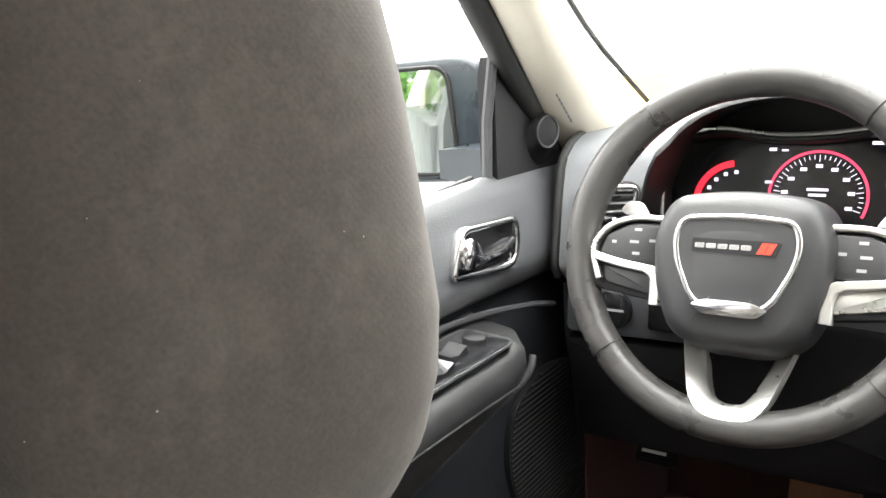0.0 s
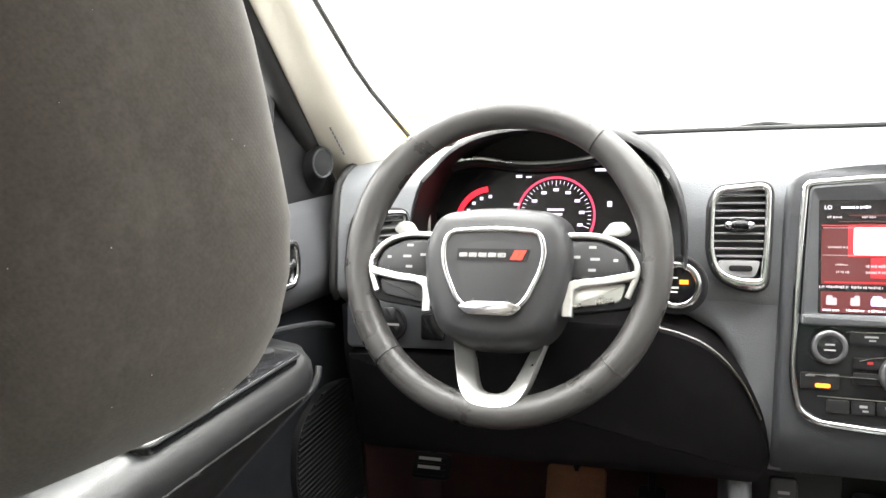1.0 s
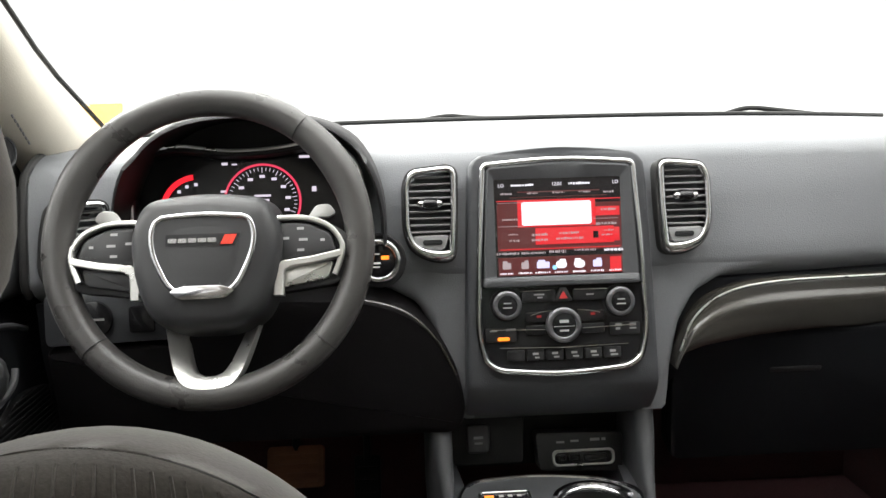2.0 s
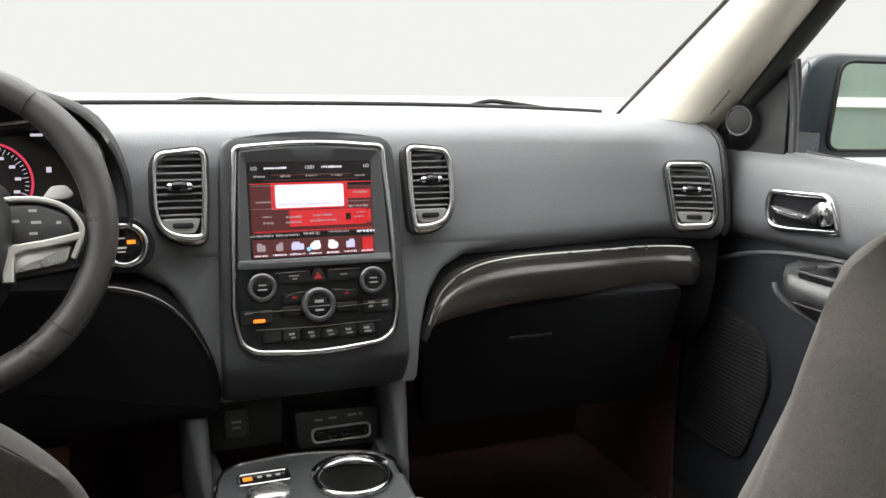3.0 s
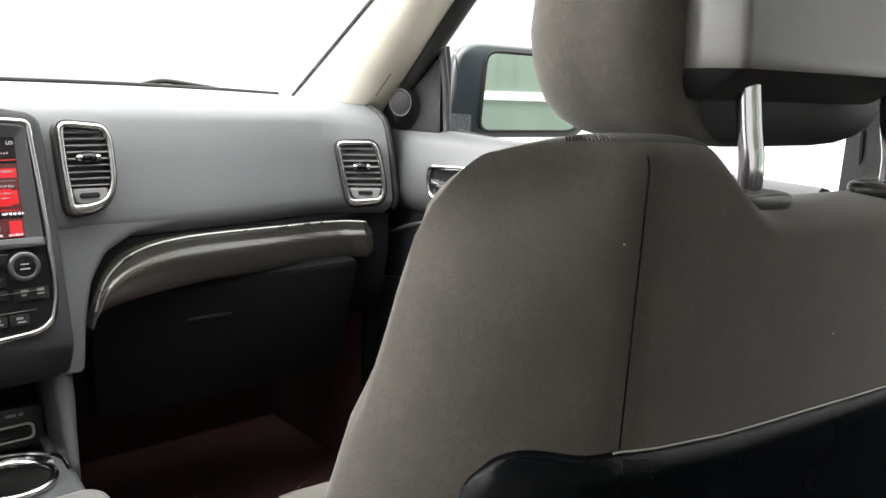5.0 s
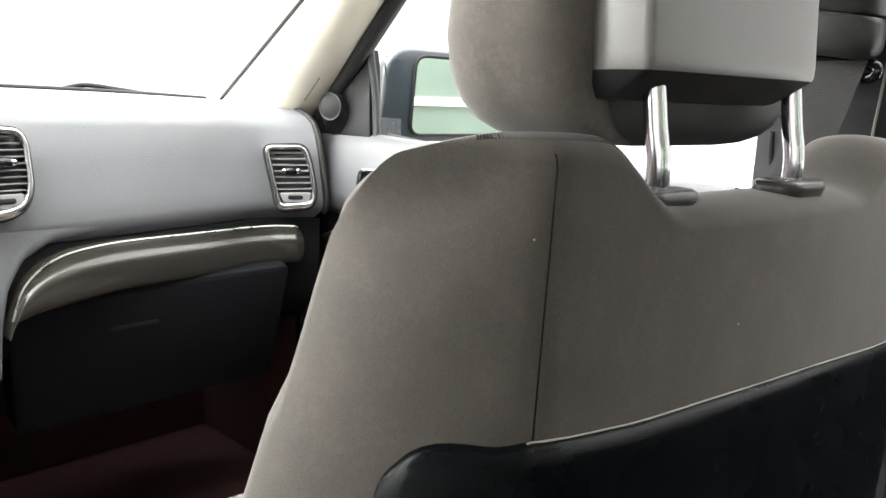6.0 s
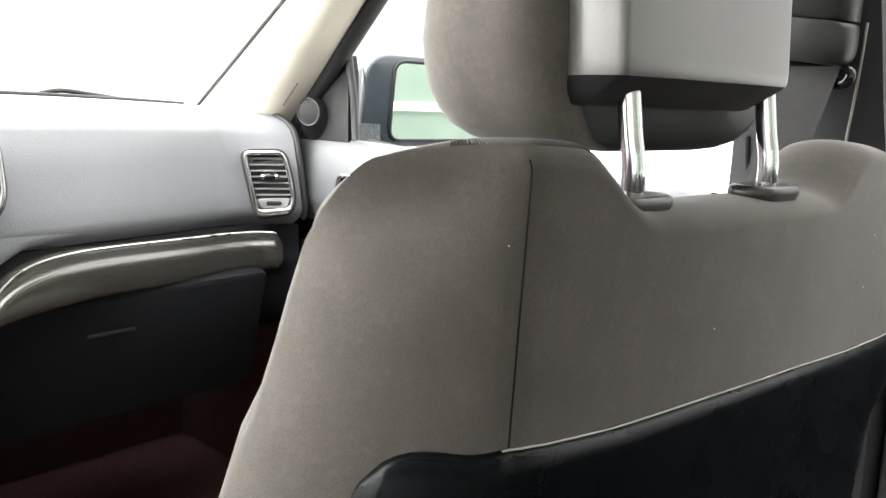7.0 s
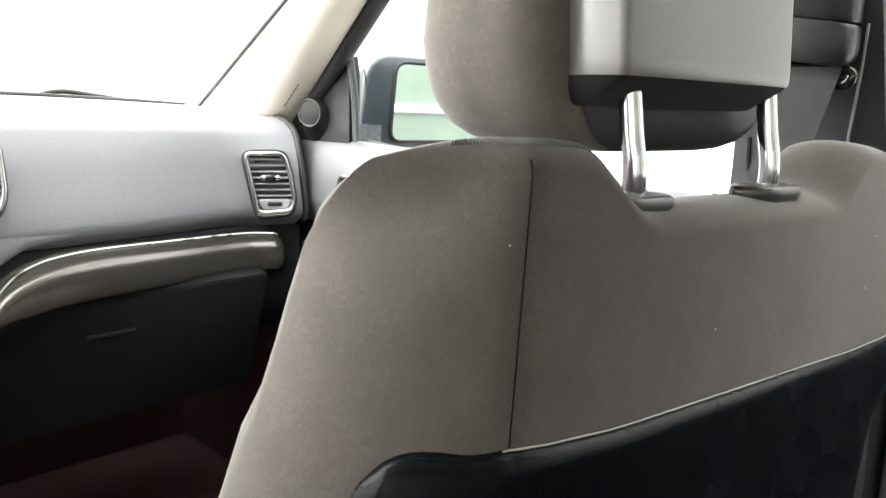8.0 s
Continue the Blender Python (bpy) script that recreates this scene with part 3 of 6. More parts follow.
tube(bm, [m @ Vector((p.x, p.y, 0.010)) for p in spline([(0.08, 0.1155), (0.135, 0.107), (0.178, 0.088), (0.212, 0.05), (0.236, 0.0)], 6)], 0.0018, 6)
part("bright_line", bm, BRONZE, dash, "thin metal line on the knee panel edge")

# headlamp switch panel
bm = B()
m = plane_at((-0.592, 1.040, 0.615), 8)
prism(bm, rounded([(-0.075, 0.032), (0.085, 0.030), (0.085, -0.03), (-0.075, -0.034)], 0.01), -0.06, 0.004, m, 0.003)
swp = part("switch_panel", bm, STACK_GREY, dash, "dark grey switch panel")
bm = B()
prism(bm, circle(0.024, 32, -0.012, 0), 0.003, 0.010, m, 0.003)
knob = part("headlamp_knob", bm, PIANO, swp, "black rotary headlamp switch")
bm = B()
bars(bm, m, [(-0.012, 0.0, 0.030, 0.003)], 0.0105)
part("knob_mark", bm, ICON, knob)
bm = B()
prism(bm, rrect(0.032, 0.034, 0.004, cu=0.048, cv=-0.002), 0.003, 0.008, m, 0.002)
part("dimmer_switch", bm, PIANO, swp, "black dimmer wheel switch")

# dash skin running down beside the stack and along the trim
LOW_EDGE = [(0.118, 0.447), (0.150, 0.447), (0.157, 0.517), (0.169, 0.572), (0.192, 0.610), (0.232, 0.631), (0.323, 0.641), (0.47, 0.655)]


def low_edge(x):
    for (x0, z0), (x1, z1) in zip(LOW_EDGE, LOW_EDGE[1:]):
        if x <= x1:
            return z0 + (z1 - z0) * (x - x0) / (x1 - x0)
    return LOW_EDGE[-1][1]


for side in (-1, 1):
    bm = B()
    rings = []
    for k in range(45):
        x = 0.118 + 0.352 * (k / 44) ** 1.5
        zl = low_edge(x)
        ring = []
        for q in range(13):
            z = 0.692 + (zl - 0.692) * q / 12
            curl = 0.006 * max(0.0, (q - 9) / 3) ** 2
            ring.append(Vector((side * x, 1.0772 - (0.692 - z) * 0.085 + face_bow(x) + curl + 0.003 * max(0.0, 1 - q / 4) ** 2 + 0.004 * (k / 44) ** 3, z)))
        ring += [ring[-1] + Vector((0, 0.05, 0)), ring[0] + Vector((0, 0.05, 0))]
        rings.append(ring)
    loft(bm, rings)
    part("dash_wing", bm, SOFT, dash, "dark grey dash skin running down beside the stack", 60)

# instrument hood: an arch over the gauges
def arch(w, h, drop, n=28):
    pts = []
    for k in range(n + 1):
        a = math.pi * k / n
        c, s = math.cos(a), math.sin(a)
        pts.append((-w * (abs(c) ** 0.75) * (1 if c > 0 else -1), h * (s ** 0.62) - drop * (1 - s)))
    return pts


bm = B()
rings = []
for y, sc, dz in ((1.055, 1.0, 0.0), (1.045, 1.0, -0.004), (1.043, 0.985, -0.008), (1.10, 0.955, -0.012), (1.16, 0.94, -0.014)):
    rings.append([Vector((-0.398 + p[0] * sc, y - 0.02 * (p[1] < 0.05), 0.762 + dz + p[1])) for p in arch(0.170, 0.110, 0.055)])
outer = [Vector((-0.398 + p[0], 1.30, 0.745 + p[1] * 0.95)) for p in arch(0.165, 0.108, 0.055)]
mid = [Vector((-0.398 + p[0], 1.18, 0.76 + p[1])) for p in arch(0.170, 0.108, 0.055)]
loft(bm, [outer, mid] + rings, closed=False, caps=False)
part("instrument_hood", bm, SATIN, dash, "black arched hood over the gauges", 60)

bm = B()
prism(bm, [(p[0] * 0.96, p[1] - 0.012) for p in arch(0.170, 0.110, 0.055)], -0.01, 0.0, plane_at((-0.398, 1.155, 0.762), 0))
part("hood_lining", bm, SATIN, dash, "black lining behind the gauges")

# gauge cluster
cm = plane_at((-0.402, 1.105, 0.766), 14)
cl_out = rounded([(-0.154, 0.016), (-0.138, 0.044), (-0.0985, 0.0525), (-0.037, 0.0425), (0.010, 0.043), (0.047, 0.047), (0.100, 0.057), (0.142, 0.02), (0.130, -0.075), (-0.150, -0.075)], [0.03, 0.02, 0.03, 0.025, 0.02, 0.02, 0.02, 0.03, 0.03, 0.03])
bm = B()
prism(bm, cl_out, -0.03, 0.0, cm)
cluster = part("instrument_panel", bm, PIANO, dash, "glossy black instrument cluster with red lit gauges")
bm = B()
frame_ring(bm, scaled(cl_out, -0.007), cl_out, -0.03, 0.022, cm, 0.003)
part("gauge_bezel", bm, SATIN, dash, "satin black gauge surround with a bright upper edge")
bm = B()
tube(bm, [cm @ Vector((p[0], p[1] + 0.004, 0.022)) for p in scaled(cl_out, -0.004)], 0.0022, 8, closed=True)
part("bezel_line", bm, SILVER, dash, "thin silver line round the gauges")


SP = (0.0093, -0.0152)
bm = B()
arc_strip(bm, cm, *SP, 0.0485, 0.0515, -25, 205, 0.002, 60)
part("speedometer_ring", bm, G_PINK, cluster, "pink-red lit ring")
bm = B()
ticks(bm, cm, *SP, 0.0415, 0.0460, -20, 200, 33, 0.0008, 0.002, 4)
for k in range(9):
    a = radians(-20 + 220 * k / 8)
    bars(bm, cm, [(SP[0] + 0.034 * math.cos(a), SP[1] + 0.034 * math.sin(a), 0.007, 0.0038)], 0.002)
bars(bm, cm, [(SP[0], SP[1] + 0.008, 0.022, 0.003), (SP[0], SP[1] + 0.002, 0.018, 0.003), (0.078, 0.0, 0.006, 0.007), (0.066, 0.044, 0.014, 0.0035), (-0.040, 0.037, 0.008, 0.0035), (-0.027, 0.036, 0.007, 0.002), (-0.042, 0.0, 0.008, 0.003)], 0.002)
tagged(part("speedometer_print", bm, G_WHITE, cluster, "white lit marks and digits as bars"), kind="stuff")
TA = (-0.077, -0.0245)
bm = B()
arc_strip(bm, cm, *TA, 0.0415, 0.0487, 96, 178, 0.002, 40)
part("tachometer_arc", bm, G_RED, cluster, "bright red lit arc")
bm = B()
for k in range(5):
    a = radians(92 + 80 * k / 4)
    bars(bm, cm, [(TA[0] + 0.035 * math.cos(a), TA[1] + 0.035 * math.sin(a), 0.0045, 0.0042)], 0.002)
tagged(part("tachometer_print", bm, G_WHITE, cluster), kind="stuff")

# ignition button
im = plane_at((-0.240, 1.056, 0.674), 8)
bm = B()
frame_ring(bm, circle(0.029, 36), circle(0.021, 36), -0.01, 0.008, im, 0.003)
part("button_ring", bm, CHROME, dash, "chrome ring round the start button")
bm = B()
frame_ring(bm, circle(0.036, 36), circle(0.028, 36), -0.012, 0.004, im, 0.002)
part("button_seat", bm, SATIN, dash, "black ring round the start button")
bm = B()
bars(bm, im, [(-0.004, -0.003, 0.012, 0.0025), (-0.004, -0.008, 0.010, 0.002), (-0.003, 0.009, 0.008, 0.002)], 0.0046)
tagged(part("button_mark", bm, LABEL, dash), kind="stuff")
bm = B()
prism(bm, circle(0.0212, 36), -0.01, 0.004, im, 0.002)
btn = part("start_button", bm, PIANO, dash, "black round start button with an amber light")
bm = B()
bars(bm, im, [(0.008, 0.004, 0.010, 0.005)], 0.0046)
part("button_light", bm, AMBER, dash, "amber light")


# ---- air vents ----
def vent(corners, y, tilt, turn, label, slats=9, foot=0.20):
    """An air vent in a chrome frame, with slats, a thumb wheel and a wide chrome foot."""
    cx = sum(c[0] for c in corners) / len(corners)
    cz = sum(c[1] for c in corners) / len(corners)
    v = thing("air_vent", (cx, y, cz), label, "air vent", "dashboard vents")
    m = plane_at((cx, y, cz), tilt, turn)
    out = rounded([(c[0] - cx, c[1] - cz) for c in corners], 0.017, 6)
    hh = max(p[1] for p in out)
    lo = min(p[1] for p in out)
    inn = [(u, v + 0.011 * max(0.0, v / lo) ** 4) if v < 0 else (u, v) for u, v in scaled(out, 0.0078)]
    bm = B()
    frame_ring(bm, out, inn, -0.02, 0.010, m, 0.004)
    part("frame", bm, SOFT_CHROME, v, "chrome surround", 60)
    # shade in the gap round the frame, put in as a black ring
    bm = B()
    frame_ring(bm, scaled(out, -0.0028), scaled(out, 0.002), -0.02, 0.0022, m, 0.0008)
    part("shadow_gap", bm, RUBBER, v, "black ring for the shadow gap round the chrome")
    bm = B()
    prism(bm, scaled(out, 0.004), -0.05, -0.024, m)
    part("backing", bm, SATIN, v, "black recess")
    ih, il = max(p[1] for p in inn), min(p[1] for p in inn)
    cut = il + (ih - il) * foot
    # lower panel with the wheel
    low_part = [p for p in inn if p[1] < cut]
    uu = span(inn, cut)
    bm = B()
    prism(bm, rounded([(min(uu), cut), (max(uu), cut), (max(p[0] for p in low_part) - 0.006, il + 0.001), (min(p[0] for p in low_part) + 0.006, il + 0.001)], 0.006), -0.02, 0.004, m, 0.002)
    part("foot_panel", bm, SLAT, v, "dark grey lower panel")
    for k in range(slats):
        vv = cut + (ih - cut) * (k + 0.6) / (slats + 0.2)
        us = span(inn, vv)
        bm = B()
        u0, u1 = min(us) - 0.001, max(us) + 0.001
        loft(bm, [[m @ Vector((u, vv + b, a)) for a, b in ((-0.022, 0.0016), (-0.001, 0.0006), (0.0015, -0.0002), (0.0014, -0.0016), (-0.002, -0.0022), (-0.022, -0.0006))] for u in (u0, u1)])
        part("slat", bm, SLAT, v)
    bm = B()
    c = (cut + ih) / 2
    mid_u = sum(span(inn, c)) / 2
    bmesh.ops.create_uvsphere(bm, u_segments=20, v_segments=12, radius=1, matrix=m @ Matrix.Translation((mid_u, c, 0.004)) @ Matrix.Diagonal((0.0155, 0.0085, 0.013, 1)))
    sl = part("thumb_slider", bm, PIANO, v, "glossy oval thumb slider")
    for tip in (-1, 1):
        bm = B()
        bmesh.ops.create_uvsphere(bm, u_segments=12, v_segments=8, radius=1, matrix=m @ Matrix.Translation((mid_u + tip * 0.0115, c, 0.009)) @ Matrix.Diagonal((0.0055, 0.0050, 0.0060, 1)))
        part("slider_tip", bm, SOFT_CHROME, sl, "bright tip")
    bm = B()
    prism(bm, rrect(0.026, 0.007, 0.0030, cu=sum(span(inn, il + 0.012)) / 2, cv=il + (cut - il) * 0.55), 0.0035, 0.0065, m, 0.001)
    part("vent_wheel", bm, SATIN, v, "black ribbed wheel")
    return v


VL = [(-0.205, 0.771), (-0.196, 0.789), (-0.135, 0.795), (-0.136, 0.735), (-0.140, 0.668), (-0.168, 0.668), (-0.196, 0.682), (-0.206, 0.710)]
vent(VL, 1.072, 10, 0, "tall dashboard air vent in a chrome frame beside the screen")
vent([(-x, z) for x, z in VL][::-1], 1.072, 10, 0, "tall dashboard air vent in a chrome frame beside the screen")
VP = [(0.594, 0.757), (0.668, 0.759), (0.679, 0.720), (0.687, 0.671), (0.680, 0.647), (0.618, 0.640)]
vent(VP, 1.094, 4, -30, "dashboard end air vent in a chrome frame near the door", 7)
vent([(-x, z) for x, z in VP][::-1], 1.094, 4, 30, "dashboard end air vent in a chrome frame near the door", 7)

# ---- centre stack ----
sm = plane_at((0, 1.0686, 0.7078), 10.1)
stack = thing("centre_stack", (0, 1.10, 0.47), "black centre console stack with chrome-edged screen and controls", "console stack")
so = rounded([(-0.119, 0.098), (0.0, 0.1095), (0.119, 0.098), (0.127, -0.10), (0.131, -0.262), (-0.131, -0.262), (-0.127, -0.10)], [0.026, 0.06, 0.026, 0.02, 0.004, 0.004, 0.02], 8)


def stack_face(v):
    """Depth of the stack's face: flat down to the chrome frame, then rolling under."""
    return 0.004 - 0.055 * max(0.0, (-0.203 - v) / 0.058) ** 1.6


bm = B()
rings = []
for v in [0.1065, 0.105, 0.102, 0.098, 0.092, 0.084, 0.06, 0.02, -0.04, -0.10, -0.15, -0.19, -0.203, -0.212, -0.221, -0.230, -0.239, -0.248, -0.256, -0.261]:
    xs = span(so, v)
    x0, x1, w = min(xs), max(xs), stack_face(v)
    rings.append([sm @ Vector(q) for q in ((x0, v, w - 0.09), (x0, v, w - 0.007), (x0 + 0.002, v, w - 0.002), (x0 + 0.007, v, w), (0, v, w), (x1 - 0.007, v, w), (x1 - 0.002, v, w - 0.002), (x1, v, w - 0.007), (x1, v, w - 0.09))])
loft(bm, rings)
part("stack_body", bm, STACK_GREY, stack, "dark grey raised stack panel rolling under at its foot", 50)
ring_out = rounded([(-0.104, 0.0885), (0.0, 0.0965), (0.104, 0.0885), (0.1125, -0.03), (0.1165, -0.14), (0.108, -0.178), (0.088, -0.191), (0.0, -0.199), (-0.088, -0.191), (-0.108, -0.178), (-0.1165, -0.14), (-0.1125, -0.03)], [0.012, 0.06, 0.012, 0.05, 0.03, 0.018, 0.02, 0.05, 0.02, 0.018, 0.03, 0.05], 6)
bm = B()
frame_ring(bm, ring_out, scaled(ring_out, 0.0088), 0.0, 0.0125, sm, 0.0055)
part("chrome_surround", bm, SOFT_CHROME, stack, "chrome frame round screen and controls", 60)
bm = B()
prism(bm, scaled(ring_out, 0.006), -0.02, 0.0052, sm)
part("face_plate", bm, PIANO, stack, "black inner face")
# screen recess walls and lip
bm = B()
outer_ = rounded([(-0.096, 0.081), (0.0, 0.0875), (0.096, 0.081), (0.1035, -0.066), (-0.1035, -0.066)], [0.008, 0.04, 0.008, 0.004, 0.004], 6)
inner_ = rounded([(-0.086, 0.0655), (0.0, 0.0655), (0.083, 0.0655), (0.083, -0.0635), (-0.086, -0.0635)], [0.003, 0.02, 0.003, 0.003, 0.003], 6)
loft(bm, [[sm @ Vector((*q, w)) for q in o] for o, w in ((outer_, 0.0), (outer_, 0.0115), (scaled(outer_, 0.0025), 0.0125), (inner_, 0.0066), (inner_, 0.0))] , caps=False)
part("screen_surround", bm, STACK, stack, "dark grey sloping screen surround")
bm = B()
prism(bm, rounded([(-0.1035, -0.0635), (0.1035, -0.0635), (0.1045, -0.0765), (-0.1045, -0.0765)], 0.004), 0.004, 0.0155, sm, 0.004)
part("screen_lip", bm, DOORSKIN, stack, "grey shelf under the screen")
bm = B()
prism(bm, rrect(0.174, 0.134, 0.003, cu=-0.001), 0.0, 0.0062, sm)
screen = part("screen", bm, SCREEN_OFF, stack, "lit touch screen with red menu and white box")


def words(rects):
    """Each line of small print broken into short strokes of uneven width."""
    out = []
    rng = random.Random(4)
    for u, v, a, b in rects:
        if b < 0.0015:
            out.append((u, v, a, b))
            continue
        x = u - a / 2
        while x < u + a / 2 - 0.0006:
            s_ = min(rng.uniform(0.0008, 0.0024), u + a / 2 - x)
            out.append((x + s_ / 2, v + rng.choice((0, 0, 0.0004)), s_, b * rng.choice((0.6, 0.6, 0.85))))
            x += s_ + rng.choice((0.0004, 0.0005, 0.0014))
    return out


def lit(name, mat, rects, w):
    bm = B()
    bars(bm, sm, words(rects), w)
    return tagged(part(name, bm, mat, screen), kind="stuff")


def fields(name, mat, rects, w):
    for q in rects:
        bm = B()
        bars(bm, sm, [q], w)
        part(name, bm, mat, screen)


fields("menu_strip", S_DARKRED, [(0, 0.001, 0.166, 0.062), (0, -0.050, 0.166, 0.024), (0, 0.048, 0.110, 0.0015), (0, 0.041, 0.130, 0.001)], 0.0066)
fields("menu_field", S_DARKRED, [(-0.066, 0.020, 0.030, 0.028)], 0.0069)
fields("menu_field", S_RED, [(-0.0035, 0.0195, 0.104, 0.036), (0.02, -0.011, 0.105, 0.022), (0.062, 0.020, 0.038, 0.012), (0.070, -0.011, 0.020, 0.018), (0.0735, -0.051, 0.015, 0.020), (0, -0.0275, 0.160, 0.0012), (0, 0.0365, 0.166, 0.0012)], 0.0070)
bm = B()
prism(bm, rrect(0.093, 0.031, 0.003, cu=-0.0035, cv=0.019), 0.0068, 0.0074, sm)
part("popup_box", bm, S_WHITE, screen, "white message box")
lit("popup_text", S_LILAC, [(-0.0035, 0.012, 0.070, 0.0016), (-0.0035, 0.008, 0.086, 0.005)], 0.0078)
lit("menu_text", S_GREY, [(-0.066, 0.012, 0.020, 0.003), (-0.062, -0.008, 0.013, 0.0025), (-0.060, -0.016, 0.015, 0.0035), (-0.027, -0.009, 0.021, 0.004), (-0.027, -0.016, 0.021, 0.004), (0.013, -0.008, 0.027, 0.004), (0.013, -0.015, 0.036, 0.004), (0.066, 0.022, 0.020, 0.004), (0.063, 0.003, 0.028, 0.004), (0.066, -0.006, 0.012, 0.003), (0.063, -0.012, 0.014, 0.003), (-0.070, 0.046, 0.015, 0.003), (-0.035, 0.046, 0.014, 0.003), (0.0, 0.046, 0.016, 0.003), (0.035, 0.046, 0.016, 0.003), (0.067, 0.045, 0.014, 0.003), (-0.070, -0.033, 0.030, 0.0035), (-0.036, -0.033, 0.032, 0.0035), (-0.004, -0.032, 0.022, 0.005), (0.034, -0.031, 0.030, 0.0035), (-0.065, 0.034, 0.034, 0.0006), (-0.065, 0.003, 0.034, 0.0006), (0.062, 0.010, 0.034, 0.0006)], 0.0074)
lit("status_text", S_WHITE, [(-0.048, 0.057, 0.030, 0.0035), (0.072, -0.032, 0.026, 0.0042), (0.031, 0.0575, 0.022, 0.004), (0.017, 0.0575, 0.006, 0.004)] + [(-0.072 + 0.0242 * k, -0.0592, 0.018 if k != 2 else 0.022, 0.003) for k in range(7)], 0.0074)
for k, (mt, a, b) in enumerate(((S_GREY, 0.014, 0.012), (S_GREY, 0.012, 0.013), (S_LILAC, 0.021, 0.012), (S_WHITE, 0.018, 0.014), (S_WHITE, 0.018, 0.015), (S_LILAC, 0.015, 0.013))):
    bm = B()
    c_ = -0.072 + 0.0242 * k
    prism(bm, rrect(a * 0.8, b * 0.7, min(a, b) * (0.34 if k in (3, 4) else 0.12), cu=c_, cv=-0.0492), 0.0070, 0.0074, sm)
    prism(bm, rrect(a * 0.45, b * 0.35, 0.001, 3, c_ + (0.002 if k % 2 else -0.002), -0.0445), 0.0070, 0.0073, sm)
    part("menu_icon", bm, mt, screen)
bm = B()
prism(bm, circle(0.003, 12, -0.0085, -0.053), 0.0074, 0.0077, sm)
part("menu_icon", bm, S_BLUE, screen)
bm = B()
bars(bm, sm, [(0.048, -0.011, 0.007, 0.009)], 0.0078)
part("menu_icon", bm, SCREEN_OFF, screen)


def lettering(text, size, u, v, w, m, mat, parent, name="lettering"):
    c = bpy.data.curves.new(name, "FONT")
    c.body, c.size, c.align_x, c.align_y = text, size, "CENTER", "CENTER"
    tmp = bpy.data.objects.new(name, c)
    scene.collection.objects.link(tmp)
    me = bpy.data.meshes.new_from_object(tmp.evaluated_get(bpy.context.evaluated_depsgraph_get()))
    bpy.data.objects.remove(tmp)
    me.transform(m @ Matrix.Translation((u, v, w)))
    me.materials.append(mat)
    ob = new(name, me)
    ob.parent = parent
    if parent.name in BASE:
        ob.matrix_parent_inverse = Matrix.Translation(-BASE[parent.name])
    return ob


lettering("LO", 0.0062, -0.0765, 0.057, 0.0074, sm, S_WHITE, screen)
lettering("LO", 0.0062, 0.0765, 0.058, 0.0074, sm, S_WHITE, screen)
lettering("12:01", 0.0064, -0.002, 0.0575, 0.0074, sm, S_WHITE, screen)

# climate and radio controls
for u in (-0.075, 0.075):
    bm = B()
    prism(bm, circle(0.0215, 40, u, -0.100), 0.005, 0.0065, sm)
    part("knob_well", bm, SATIN, stack)
    bm = B()
    prism(bm, circle(0.0185, 40, u, -0.100), 0.004, 0.022, sm, 0.003)
    kn = part("radio_knob", bm, PIANO, stack, "black knob with a bright ring")
    bm = B()
    frame_ring(bm, circle(0.0188, 40, u, -0.100), circle(0.0118, 40, u, -0.100), 0.016, 0.0225, sm, 0.002)
    part("knob_ring", bm, KNOB, kn, "ribbed grey metal ring")
    bm = B()
    bars(bm, sm, [(u, -0.097, 0.010, 0.0018), (u, -0.103, 0.012, 0.0018)], 0.0224)
    part("knob_mark", bm, ICON, kn)
bm = B()
prism(bm, circle(0.0225, 44, -0.001, -0.1285), 0.004, 0.020, sm, 0.003)
kn = part("climate_knob", bm, PIANO, stack, "large black climate knob with a bright ring")
bm = B()
frame_ring(bm, circle(0.0232, 44, -0.001, -0.1285), circle(0.0150, 44, -0.001, -0.1285), 0.012, 0.021, sm, 0.0025)
part("knob_ring", bm, KNOB, kn, "ribbed grey metal ring")
bm = B()
bars(bm, sm, [(-0.001, -0.1235, 0.012, 0.004), (-0.001, -0.1355, 0.012, 0.0025), (-0.001, -0.1300, 0.028, 0.0007)], 0.0204)
part("knob_mark", bm, ICON, kn)
rows_of_keys = [(-0.031, -0.090, 0.046, 0.017), (0.037, -0.090, 0.046, 0.017), (-0.032, -0.118, 0.036, 0.014), (0.038, -0.118, 0.036, 0.014), (-0.034, -0.135, 0.032, 0.014), (0.040, -0.135, 0.032, 0.014), (-0.083, -0.140, 0.042, 0.020), (0.083, -0.137, 0.042, 0.018)]
rows_of_keys += [(-0.064 + 0.0258 * k, -0.168, 0.0250, 0.016) for k in range(6)]
for u, v, a, b in rows_of_keys:
    bm = B()
    prism(bm, rrect(a - 0.0015, b - 0.0015, 0.002, 3, u, v), 0.004, 0.0085, sm, 0.0012)
    part("key", bm, SATIN, stack)
bm = B()
prism(bm, [(-0.012, -0.098), (0.014, -0.098), (0.005, -0.080), (-0.003, -0.080)], 0.004, 0.011, sm, 0.001)
part("hazard_key", bm, SATIN, stack, "dark hazard key with a red triangle")
bm = B()
prism(bm, [(-0.005, -0.094), (0.007, -0.094), (0.001, -0.084)], 0.0108, 0.0114, sm)
part("hazard_triangle", bm, DIMRED, stack, "red triangle")
bm = B()
